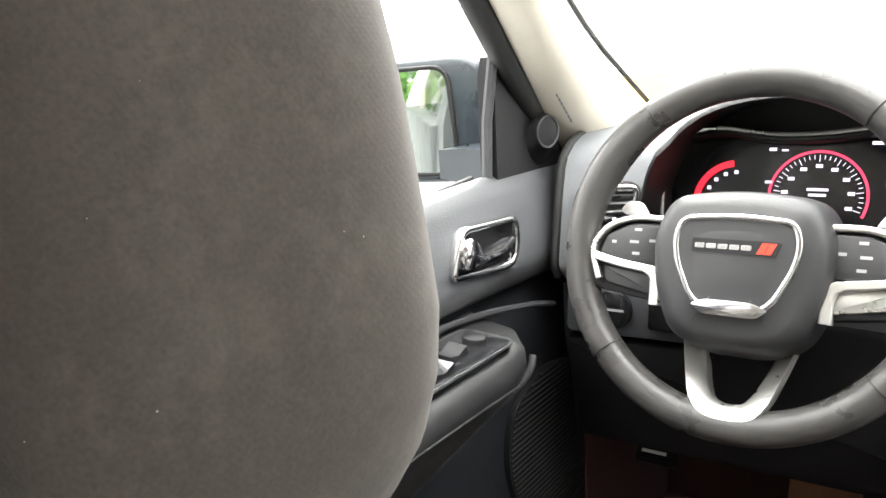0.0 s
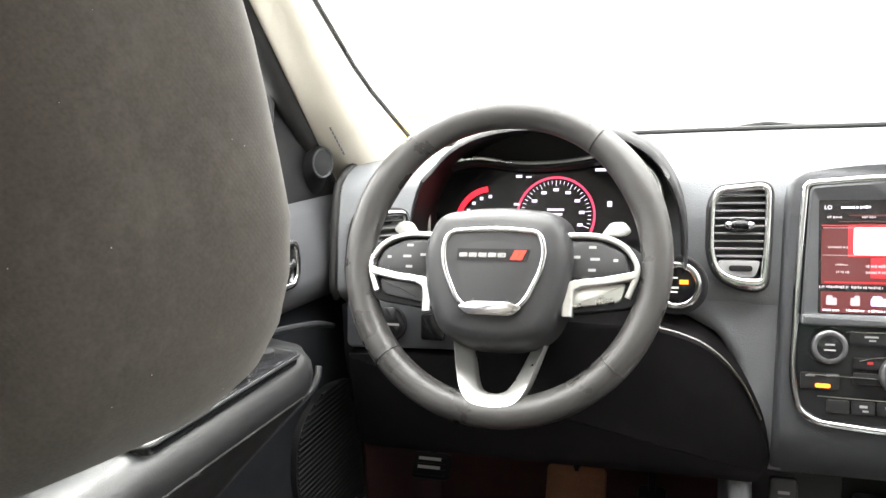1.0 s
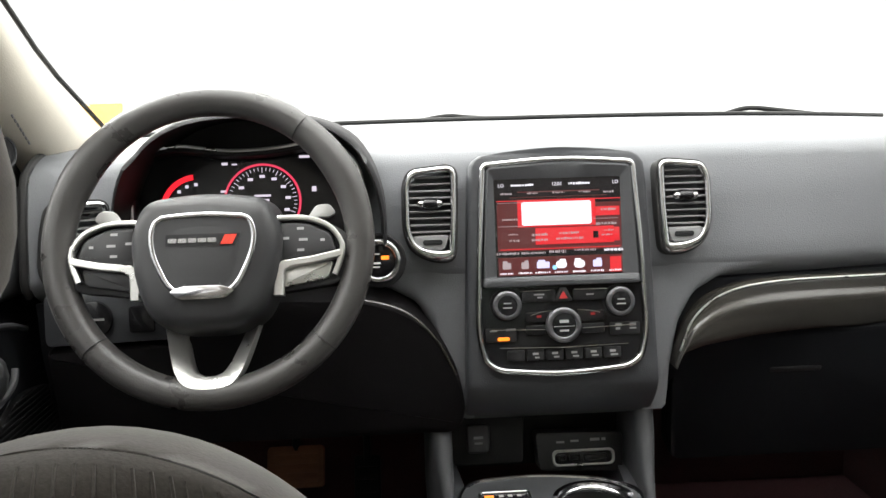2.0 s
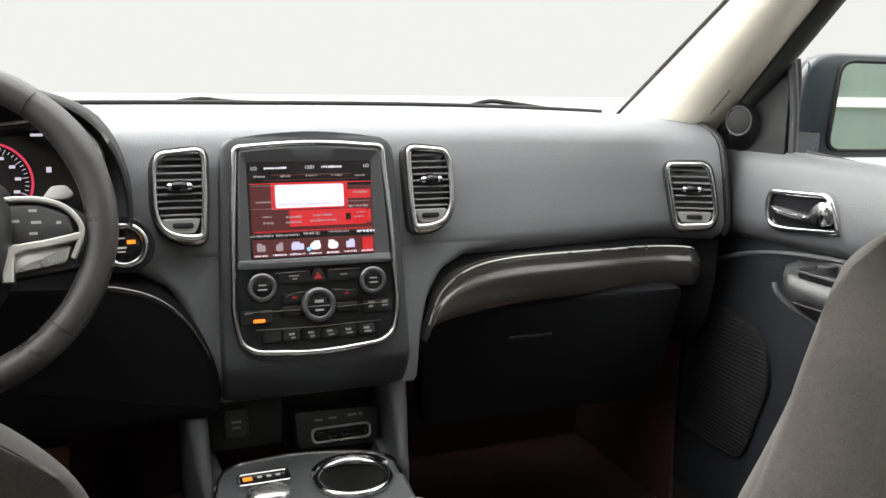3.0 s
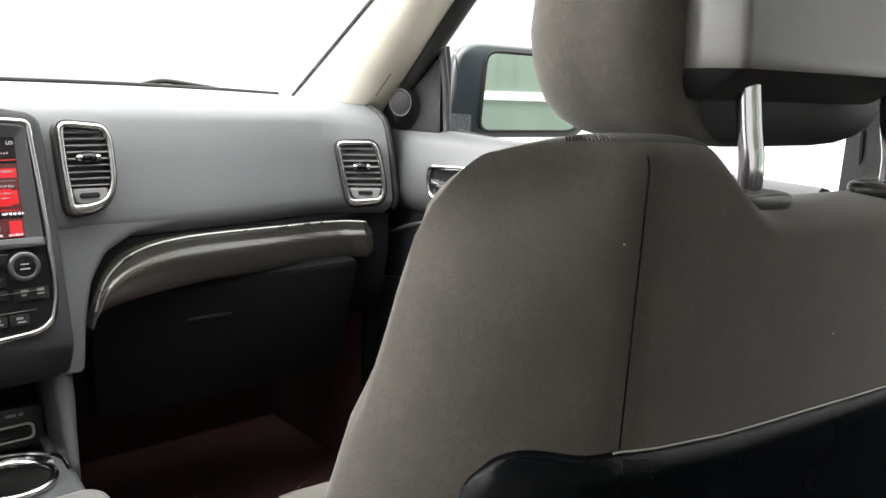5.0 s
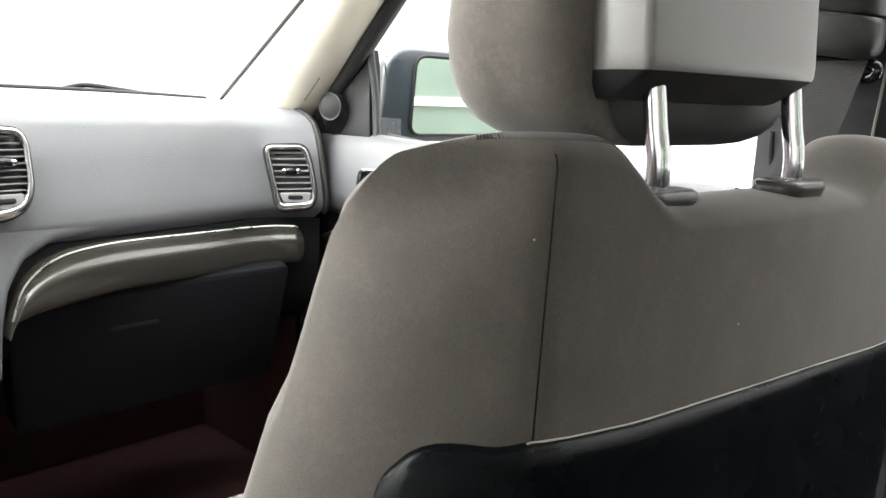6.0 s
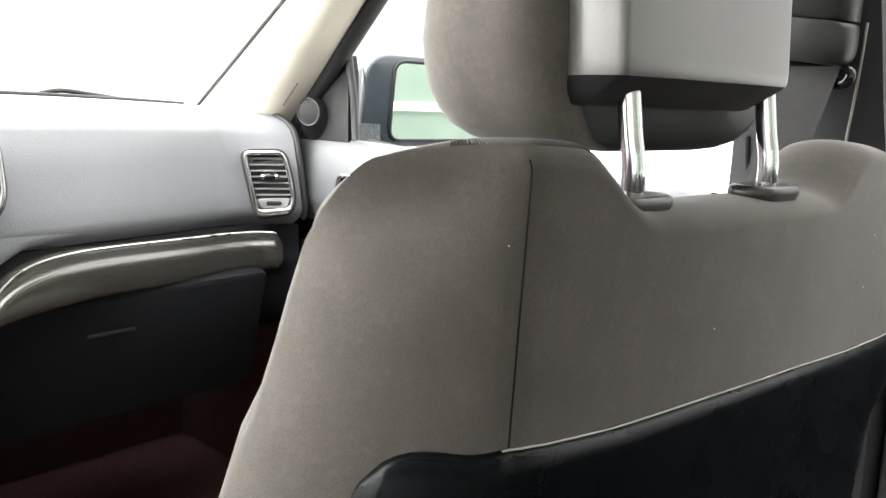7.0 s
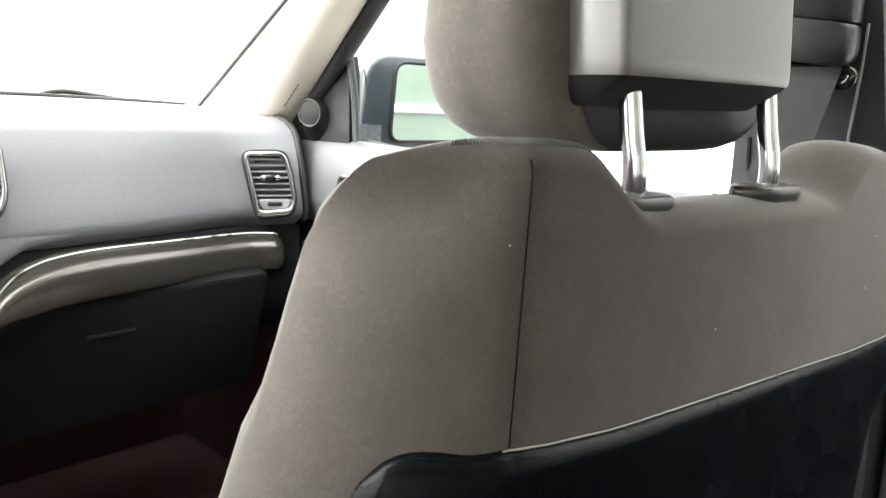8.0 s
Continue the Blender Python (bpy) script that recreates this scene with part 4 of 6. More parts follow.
bars(bm, sm, [(-0.031, -0.088, 0.014, 0.002), (-0.030, -0.092, 0.007, 0.002), (0.037, -0.090, 0.010, 0.002), (-0.093, -0.134, 0.010, 0.002), (-0.070, -0.133, 0.013, 0.003), (0.074, -0.132, 0.009, 0.004), (0.073, -0.137, 0.006, 0.003), (0.093, -0.132, 0.009, 0.004), (0.093, -0.137, 0.009, 0.002)] + [(-0.064 + 0.0258 * k, -0.166, 0.008, 0.003) for k in range(1, 6)] + [(-0.062 + 0.0258 * k, -0.171, 0.005 + 0.001 * k, 0.0022) for k in range(1, 6)], 0.0090)
tagged(part("key_mark", bm, ICON, stack, "pale printed key symbols"), kind="stuff")
bm = B()
bars(bm, sm, [(-0.032, -0.117, 0.006, 0.003), (0.040, -0.116, 0.006, 0.003)], 0.0090)
tagged(part("key_mark", bm, DIMRED, stack), kind="stuff")
bm = B()
for line in (((-0.0566, -0.0834), (-0.015, -0.0828)), ((0.016, -0.0828), (0.0603, -0.0834)), ((-0.0432, -0.1154), (-0.030, -0.1115), (-0.0154, -0.1097)), ((0.019, -0.1097), (0.034, -0.1110), (0.0496, -0.1145)), ((-0.0957, -0.1326), (-0.0227, -0.1345)), ((0.0254, -0.1345), (0.0966, -0.1322)), ((-0.0855, -0.1568), (0.0, -0.1590), (0.0861, -0.1570))):
    tube(bm, [sm @ Vector((u, v, 0.0092)) for u, v in line], 0.0007, 5)
tagged(part("key_line", bm, SOFT_CHROME, stack, "thin bright lines between the keys"), kind="stuff")
bm = B()
prism(bm, rrect(0.016, 0.0045, 0.002, 3, -0.080, -0.145), 0.0085, 0.0095, sm)
part("seat_heat_light", bm, AMBER, stack, "lit amber bar")

# ---- steering wheel ----
wheel_c = (-0.430, 0.95, 0.7214)
wm = plane_at(wheel_c, 19.4)
wf = wm @ Matrix.Translation((0, -0.0115, 0))
wheel = thing("steering_wheel", wheel_c, "black leather steering wheel with silver spoke trims", "steering wheel")
bm = B()
R, r = 0.1722, 0.0165
tube(bm, [wm @ Vector((R * math.cos(2 * math.pi * k / 96), R * math.sin(2 * math.pi * k / 96), 0)) for k in range(96)],
     [r + 0.002 * math.exp(-((((k / 96 * 360 - 150 + 180) % 360) - 180) / 14) ** 2) + 0.002 * math.exp(-((((k / 96 * 360 - 30 + 180) % 360) - 180) / 14) ** 2) for k in range(96)], 16, closed=True, flat=1.08)
part("rim", bm, LEATHER, wheel, "black leather rim")
for a in (-42, 222, 128, 52):
    bm = B()
    c = Vector((R * math.cos(radians(a)), R * math.sin(radians(a)), 0))
    d, t = Vector((math.cos(radians(a)), math.sin(radians(a)), 0)), Vector((-math.sin(radians(a)), math.cos(radians(a)), 0))
    tube(bm, [wm @ (c + (d * math.cos(2 * math.pi * k / 20) + Vector((0, 0, 1.08)) * math.sin(2 * math.pi * k / 20)) * (r + 0.0003)) for k in range(20)], 0.0008, 5, closed=True)
    part("rim_seam", bm, RUBBER, wheel)
pad = rounded([(-0.070, 0.050), (0.0, 0.0585), (0.070, 0.050), (0.0875, 0.010), (0.081, -0.045), (0.062, -0.088), (0.030, -0.101), (-0.030, -0.101), (-0.062, -0.088), (-0.081, -0.045), (-0.0875, 0.010)], [0.018, 0.05, 0.018, 0.03, 0.03, 0.018, 0.02, 0.02, 0.018, 0.03, 0.03], 6)
bm = B()
rings = []
for w, ins, up in ((-0.02, -0.004, 0), (0.012, 0.0, 0), (0.024, 0.004, 0), (0.031, 0.010, 0), (0.034, 0.018, 0)):
    rings.append([wm @ Vector((p[0], p[1], w)) for p in scaled(pad, ins)])
cen = [wm @ Vector((p[0] * 0.4, p[1] * 0.4 - 0.012, 0.038)) for p in pad]
loft(bm, rings + [cen])
hub = part("hub_pad", bm, PLASTIC, wheel, "black grained horn pad", 60)
shield = rounded([(-0.053, 0.027), (0.0, 0.0315), (0.053, 0.027), (0.0605, 0.006), (0.057, -0.019), (0.041, -0.053), (0.024, -0.066), (-0.024, -0.066), (-0.041, -0.053), (-0.057, -0.019), (-0.0605, 0.006)], [0.014, 0.04, 0.014, 0.02, 0.02, 0.02, 0.012, 0.012, 0.02, 0.02, 0.02], 6)
bm = B()
frame_ring(bm, shield, scaled(shield, 0.0062), 0.028, 0.0395, wm, 0.002)
part("shield_ring", bm, CHROME, hub, "chrome shield-shaped ring")
bm = B()
prism(bm, scaled(shield, 0.005), 0.028, 0.0375, wm)
part("shield_face", bm, PLASTIC, hub, "black shield face")
bm = B()
prism(bm, rounded([(-0.037, -0.0585), (-0.021, -0.0525), (0.021, -0.0525), (0.037, -0.0585), (0.025, -0.0675), (-0.025, -0.0675)], 0.005), 0.036, 0.0405, wm, 0.001)
part("shield_foot", bm, CHROME, hub, "chrome foot of the shield")
bm = B()
prism(bm, rounded([(-0.040, 0.0052), (0.042, 0.0052), (0.037, -0.0085), (-0.040, -0.0085)], 0.002), 0.037, 0.0385, wm)
part("badge_plate", bm, SATIN, hub, "dark recessed badge plate")
bm = B()
for k in range(5):
    prism(bm, rrect(0.0094, 0.0050, 0.001, 2, -0.0325 + 0.0108 * k, -0.0018), 0.0384, 0.0392, wm)
part("badge_bar", bm, KNOB_METAL, hub, "silver badge shown as plain bars")
bm = B()
for k in range(2):
    o = 0.0200 + 0.0068 * k
    prism(bm, [(o, -0.0068), (o + 0.0062, -0.0068), (o + 0.0112, 0.0038), (o + 0.0050, 0.0038)], 0.0384, 0.0392, wm)
part("badge_stripe", bm, material("badge_red", (0.62, 0.04, 0.02), 0.4, blotch=0.04), hub, "two red slanted badge stripes")
for s in (-1, 1):
    # spoke body, keys and the silver trim
    bm = B()
    prism(bm, rounded([(s * 0.066, 0.040), (s * 0.120, 0.040), (s * 0.158, 0.020), (s * 0.166, -0.008), (s * 0.150, -0.040), (s * 0.070, -0.050)], 0.012), -0.014, 0.006, wf, 0.003)
    spoke = part("spoke", bm, SATIN, wheel, "black spoke with control keys")
    bm = B()
    prism(bm, rounded([(s * 0.075, 0.032), (s * 0.112, 0.031), (s * 0.140, 0.018), (s * 0.146, -0.004), (s * 0.110, -0.010), (s * 0.075, -0.012)], 0.006), 0.004, 0.013, wf, 0.004)
    part("upper_keys", bm, PLASTIC, spoke, "black rounded key pad")
    bm = B()
    prism(bm, rounded([(s * 0.082, -0.020), (s * 0.142, -0.014), (s * 0.136, -0.034), (s * 0.082, -0.043)], 0.005), 0.004, 0.010, wf, 0.003)
    part("lower_keys", bm, PLASTIC if s < 0 else SILVER, spoke, "lower control keys")
    bm = B()
    ribbon(bm, spline([(s * 0.070, 0.036), (s * 0.108, 0.0365), (s * 0.136, 0.027), (s * 0.151, 0.008), (s * 0.151, -0.008), (s * 0.143, -0.030)], 5), 0.0058, 0.002, 0.016, wf)
    part("spoke_trim", bm, SILVER, spoke, "thin satin silver edge")
    bm = B()
    ribbon(bm, spline([(s * 0.150, -0.006), (s * 0.120, -0.0125), (s * 0.092, -0.0165), (s * 0.0815, -0.024), (s * 0.0795, -0.052)], 5), [0.0085] * 11 + [0.011] * 10, 0.002, 0.017, wf)
    part("spoke_trim", bm, SILVER, spoke, "satin silver bar")
    bm = B()
    bars(bm, wf, [(s * 0.105, 0.024, 0.008, 0.003), (s * 0.088, 0.013, 0.008, 0.003), (s * 0.108, 0.011, 0.010, 0.003), (s * 0.130, 0.010, 0.005, 0.003), (s * 0.105, -0.001, 0.008, 0.003)], 0.0134)
    part("key_mark", bm, ICON, spoke)
    bm = B()
    prism(bm, rounded([(s * 0.108, 0.043), (s * 0.136, 0.044), (s * 0.143, 0.050), (s * 0.135, 0.0605), (s * 0.119, 0.0595)], 0.005), -0.030, -0.024, wf, 0.002)
    part("shift_paddle", bm, SILVER_PAINT, wheel, "silver shift paddle behind the spoke")
# lower double spoke
bm = B()
leg = [(-0.055, -0.090, -0.016), (-0.044, -0.130, 0.000), (-0.036, -0.150, 0.008), (-0.024, -0.1628, 0.011), (0.0, -0.1665, 0.012), (0.024, -0.1628, 0.011), (0.036, -0.150, 0.008), (0.044, -0.130, 0.000), (0.055, -0.090, -0.016)]
inn = [(-0.036, -0.094, -0.036), (-0.025, -0.128, -0.012), (-0.017, -0.1445, 0.000), (-0.010, -0.1495, 0.005), (0.0, -0.151, 0.006), (0.010, -0.1495, 0.005), (0.017, -0.1445, 0.000), (0.025, -0.128, -0.012), (0.036, -0.094, -0.036)]
rings = []
for o, i in zip(spline(leg, 4), spline(inn, 4)):
    back_ = Vector((0, 0, -0.016))
    rings.append([wm @ (o + back_), wm @ o, wm @ (o.lerp(i, 0.08) + Vector((0, 0, 0.004))), wm @ (o.lerp(i, 0.25) + Vector((0, 0, 0.004))), wm @ (o.lerp(i, 0.6) + Vector((0, 0, 0.003))), wm @ (o.lerp(i, 0.92) + Vector((0, 0, 0.002))), wm @ i, wm @ (i + back_)])
loft(bm, rings)
part("lower_spoke", bm, SILVER, wheel, "satin silver U-shaped lower spoke")
# column shroud
bm = B()
tube(bm, [wm @ Vector((0, -0.02, w)) for w in (-0.02, -0.06, -0.12, -0.16)], [0.050, 0.058, 0.062, 0.062], 24)
part("column_shroud", bm, SATIN, wheel, "black steering column shroud")

# ---- pedals ----
def pedal(c, w, h, tilt, label, mat, arm_to):
    pd = thing("pedal", (c[0], c[1], c[2]), label, "pedal", "foot pedals")
    m = plane_at(c, tilt)
    bm = B()
    prism(bm, rrect(w, h, 0.008), -0.012, 0.0, m, 0.003)
    pad_ = part("pad", bm, mat, pd)
    for k in range(4):
        bm = B()
        prism(bm, rrect(w * 0.8, h * 0.09, 0.002, 2, 0, h * (-0.33 + 0.22 * k)), -0.001, 0.003, m)
        part("rib", bm, mat, pad_)
    bm = B()
    tube(bm, [m @ Vector((0, h * 0.3, -0.008)), Vector(c) + Vector((0.0, 0.05, 0.10)), Vector(arm_to)], 0.008, 8)
    part("arm", bm, SATIN, pd)


pedal((-0.70, 1.44, 0.225), 0.075, 0.05, 35, "small foot-operated parking brake pedal with a printed pad", SATIN, (-0.66, 1.61, 0.42))
pedal((-0.417, 1.40, 0.230), 0.104, 0.075, 30, "wide brake pedal with a worn brown rubber pad", PEDAL, (-0.42, 1.61, 0.42))
pedal((-0.29, 1.44, 0.17), 0.05, 0.11, 40, "narrow accelerator pedal with a black rubber pad", SATIN, (-0.29, 1.61, 0.36))
bm = B()
bars(bm, plane_at((-0.70, 1.437, 0.228), 35), [(0, 0.010, 0.045, 0.006), (0, -0.006, 0.045, 0.006)], 0.006)
tagged(part("pedal_label", bm, LABEL), "pale printed bars on the parking brake pad", "label")

# ---- centre console ----
con = thing("centre_console", (0, 0.85, 0.05), "dark grey centre console with chrome-edged cup holders", "console")
bm = B()
rings = []
for y, z, w in ((1.19, 0.35, 0.150), (1.12, 0.348, 0.148), (1.04, 0.346, 0.140), (0.95, 0.342, 0.134), (0.85, 0.338, 0.130), (0.70, 0.33, 0.122), (0.3, 0.33, 0.12)):
    rings.append([Vector((x - 0.022, y, zz)) for x, zz in ((-w - 0.02, 0.05), (-w, z - 0.03), (-w + 0.004, z - 0.012), (-w + 0.014, z - 0.002), (-w + 0.03, z), (-w + 0.034, z - 0.07), (w - 0.034, z - 0.07), (w - 0.03, z), (w - 0.014, z - 0.002), (w - 0.004, z - 0.012), (w, z - 0.03), (w + 0.02, 0.05))])
loft(bm, rings)
part("console_body", bm, DOORSKIN, con, "dark grey plastic console body")
# soft side walls rising to the stack
for xi, xo in ((-0.150, -0.186), (0.106, 0.140)):
    bm = B()
    rings = []
    for y, z1, g in ((1.19, 0.52, 1.0), (1.12, 0.50, 1.0), (1.085, 0.468, 0.92), (1.06, 0.425, 0.8), (1.035, 0.380, 0.6), (1.00, 0.345, 0.35)):
        mid_, hw_ = xi + (xo - xi) * 0.5 * g, abs(xo - xi) * 0.5 * g
        rings.append([Vector((mid_ + hw_ * q, y + dy_, zz)) for q, dy_, zz in ((-1, 0, 0.30), (-1, 0, z1 - 0.012), (-0.7, -0.004, z1 - 0.003), (0, -0.006, z1), (0.7, -0.004, z1 - 0.003), (1, 0, z1 - 0.012), (1, 0, 0.30))])
    loft(bm, rings)
    part("side_wall", bm, STACK, con, "grey rounded console side wall", 60)
bm = B()
block(bm, (-0.165, 1.155, 0.33), (0.125, 1.18, 0.52), 0.004)
part("cubby_back", bm, SATIN, con, "black cubby under the stack")
# deck plate with chrome edge
dm = Matrix.Translation((-0.02, 0.965, 0.348)) @ Matrix.Rotation(radians(1.5), 4, "X")
deck = rounded([(-0.128, -0.12), (-0.128, 0.045), (-0.108, 0.090), (-0.014, 0.103), (0.080, 0.081), (0.118, 0.049), (0.115, 0.014), (0.110, -0.12)], [0.01, 0.03, 0.03, 0.05, 0.03, 0.02, 0.02, 0.01], 6)
cc = (0.048, 0.003)
hole = circle(0.0465, 48, *cc)
bm = B()
loops = [[bm.verts.new(dm @ Vector((*p, 0.006))) for p in o] for o in (deck, hole)]
skirt = [bm.verts.new(dm @ Vector((p[0] * 1.01, p[1] * 1.01, -0.012))) for p in deck]
for i in range(len(deck)):
    j = (i + 1) % len(deck)
    bm.faces.new((loops[0][i], loops[0][j], skirt[j], skirt[i]))
edges = []
for lp in loops:
    for i in range(len(lp)):
        e = bm.edges.get((lp[i], lp[(i + 1) % len(lp)])) or bm.edges.new((lp[i], lp[(i + 1) % len(lp)]))
        edges.append(e)
bmesh.ops.triangle_fill(bm, use_beauty=True, edges=edges)
part("deck_plate", bm, STACK, con, "dark textured deck plate")
bm = B()
tube(bm, [dm @ Vector((p[0], p[1], 0.006)) for p in deck if p[1] > -0.10], 0.0034, 8)
part("deck_edge", bm, CHROME, con, "chrome deck edging")
bm = B()
tube(bm, [dm @ Vector((cc[0] + 0.049 * math.cos(2 * math.pi * k / 48), cc[1] + 0.047 * math.sin(2 * math.pi * k / 48), 0.010)) for k in range(48)], 0.0055, 10, closed=True)
part("cup_ring", bm, CHROME, con, "chrome cup holder ring")
bm = B()
loft(bm, [[dm @ Vector((*p, w)) for p in circle(rr, 48, *cc)] for rr, w in ((0.0470, 0.008), (0.0450, 0.004), (0.0420, -0.060), (0.030, -0.066), (0.001, -0.066))], caps=False)
part("cup_well", bm, RUBBER, con, "dark cup holder well")
# small reflection down in the well, painted as a pale bar
bm = B()
prism(bm, rrect(0.006, 0.020, 0.002, 3, cc[0] - 0.002, cc[1] + 0.005), -0.066, -0.058, dm, 0.001)
part("cup_glint", bm, LABEL, con, "small pale strip for the glint in the cup holder")
bm = B()
loft(bm, [[dm @ Vector((cc[0] + rr * math.cos(radians(a)), cc[1] + rr * 0.96 * math.sin(radians(a)), w)) for rr, w in ((0.046, 0.010), (0.050, 0.018), (0.056, 0.018), (0.060, 0.008))] for a in range(20, 161, 7)])
part("cup_lip", bm, CHROME, con, "raised chrome lip behind the cup holder")
# selector
bm = B()
prism(bm, rrect(0.062, 0.024, 0.004, 4, -0.066, 0.030), 0.004, 0.014, dm, 0.003)
sel = part("selector_display", bm, PIANO, con, "gear display with a lit orange letter")
bm = B()
bars(bm, dm, [(-0.087, 0.031, 0.012, 0.010)], 0.0146)
part("gear_light", bm, AMBER, sel, "orange lit gear bar")
bm = B()
bars(bm, dm, [(-0.071 + 0.012 * k, 0.033, 0.006, 0.006) for k in range(3)], 0.0146)
part("gear_mark", bm, ICON, sel)
bm = B()
frame_ring(bm, rrect(0.070, 0.032, 0.006, 4, -0.066, 0.030), rrect(0.062, 0.024, 0.004, 4, -0.066, 0.030), 0.004, 0.016, dm, 0.002)
part("display_frame", bm, CHROME, sel, "chrome frame")
bm = B()
rings = []
for w, k in ((0.0, 0.70), (0.008, 0.72), (0.011, 0.97), (0.015, 1.0), (0.020, 0.92), (0.0235, 0.74), (0.0252, 0.48), (0.0256, 0.2)):
    rings.append([dm @ Vector((-0.066 + p[0] * k, -0.018 + p[1] * k, w)) for p in rrect(0.058, 0.044, 0.020, 6)])
loft(bm, rings)
part("shift_knob", bm, KNOB_METAL, con, "rounded satin silver gear selector")
# armrest lid
bm = B()
prism(bm, rrect(0.185, 0.46, 0.03, 6), 0, 0.05, Matrix.Translation((0.012, 0.635, 0.330)), 0.018, 4)
part("armrest_lid", bm, LID, con, "dark grey padded armrest lid")
# power socket panel and media panel
um = plane_at((-0.004, 1.118, 0.392), 14)
bm = B()
prism(bm, rounded([(-0.145, 0.040), (-0.036, 0.034), (-0.040, -0.038), (-0.143, -0.038)], 0.008), -0.03, 0.002, um, 0.003)
part("socket_panel", bm, SATIN, con, "black panel with a capped power socket")
bm = B()
prism(bm, rrect(0.034, 0.042, 0.006, 4, -0.105, 0.001), 0.0, 0.010, um, 0.004)
cap = part("socket_cap", bm, PLASTIC, con, "square black socket cap")
bm = B()
bars(bm, um, [(-0.105, 0.003, 0.014, 0.004), (-0.105, -0.005, 0.012, 0.003)], 0.0104)
part("cap_mark", bm, ICON, cap)
bm = B()
prism(bm, rounded([(-0.021, 0.005), (0.108, 0.001), (0.106, -0.056), (-0.017, -0.050)], 0.008), -0.03, 0.004, um, 0.003)
part("media_panel", bm, PLASTIC, con, "black media panel")
bm = B()
frame_ring(bm, rrect(0.092, 0.024, 0.008, 4, 0.048, -0.033), rrect(0.084, 0.017, 0.006, 4, 0.048, -0.033), 0.002, 0.008, um, 0.002)
part("port_frame", bm, SILVER, con, "silver frame round the ports")
bm = B()
prism(bm, rrect(0.084, 0.017, 0.006, 4, 0.048, -0.033), 0.0, 0.0052, um)
part("port_recess", bm, PIANO, con, "black port recess")
for u, a in ((0.013, 0.012), (0.031, 0.016), (0.062, 0.036)):
    bm = B()
    frame_ring(bm, rrect(a, 0.010, 0.003, 3, u + 0.004, -0.033), rrect(a - 0.004, 0.006, 0.002, 3, u + 0.004, -0.033), 0.004, 0.0068, um)
    part("port", bm, RUBBER, con)
bm = B()
bars(bm, um, [(0.015, -0.010, 0.012, 0.003), (0.036, -0.009, 0.012, 0.003), (0.066, -0.008, 0.014, 0.004), (0.079, -0.008, 0.006, 0.004)], 0.0046)
part("port_mark", bm, ICON, con, "pale printed port symbols")


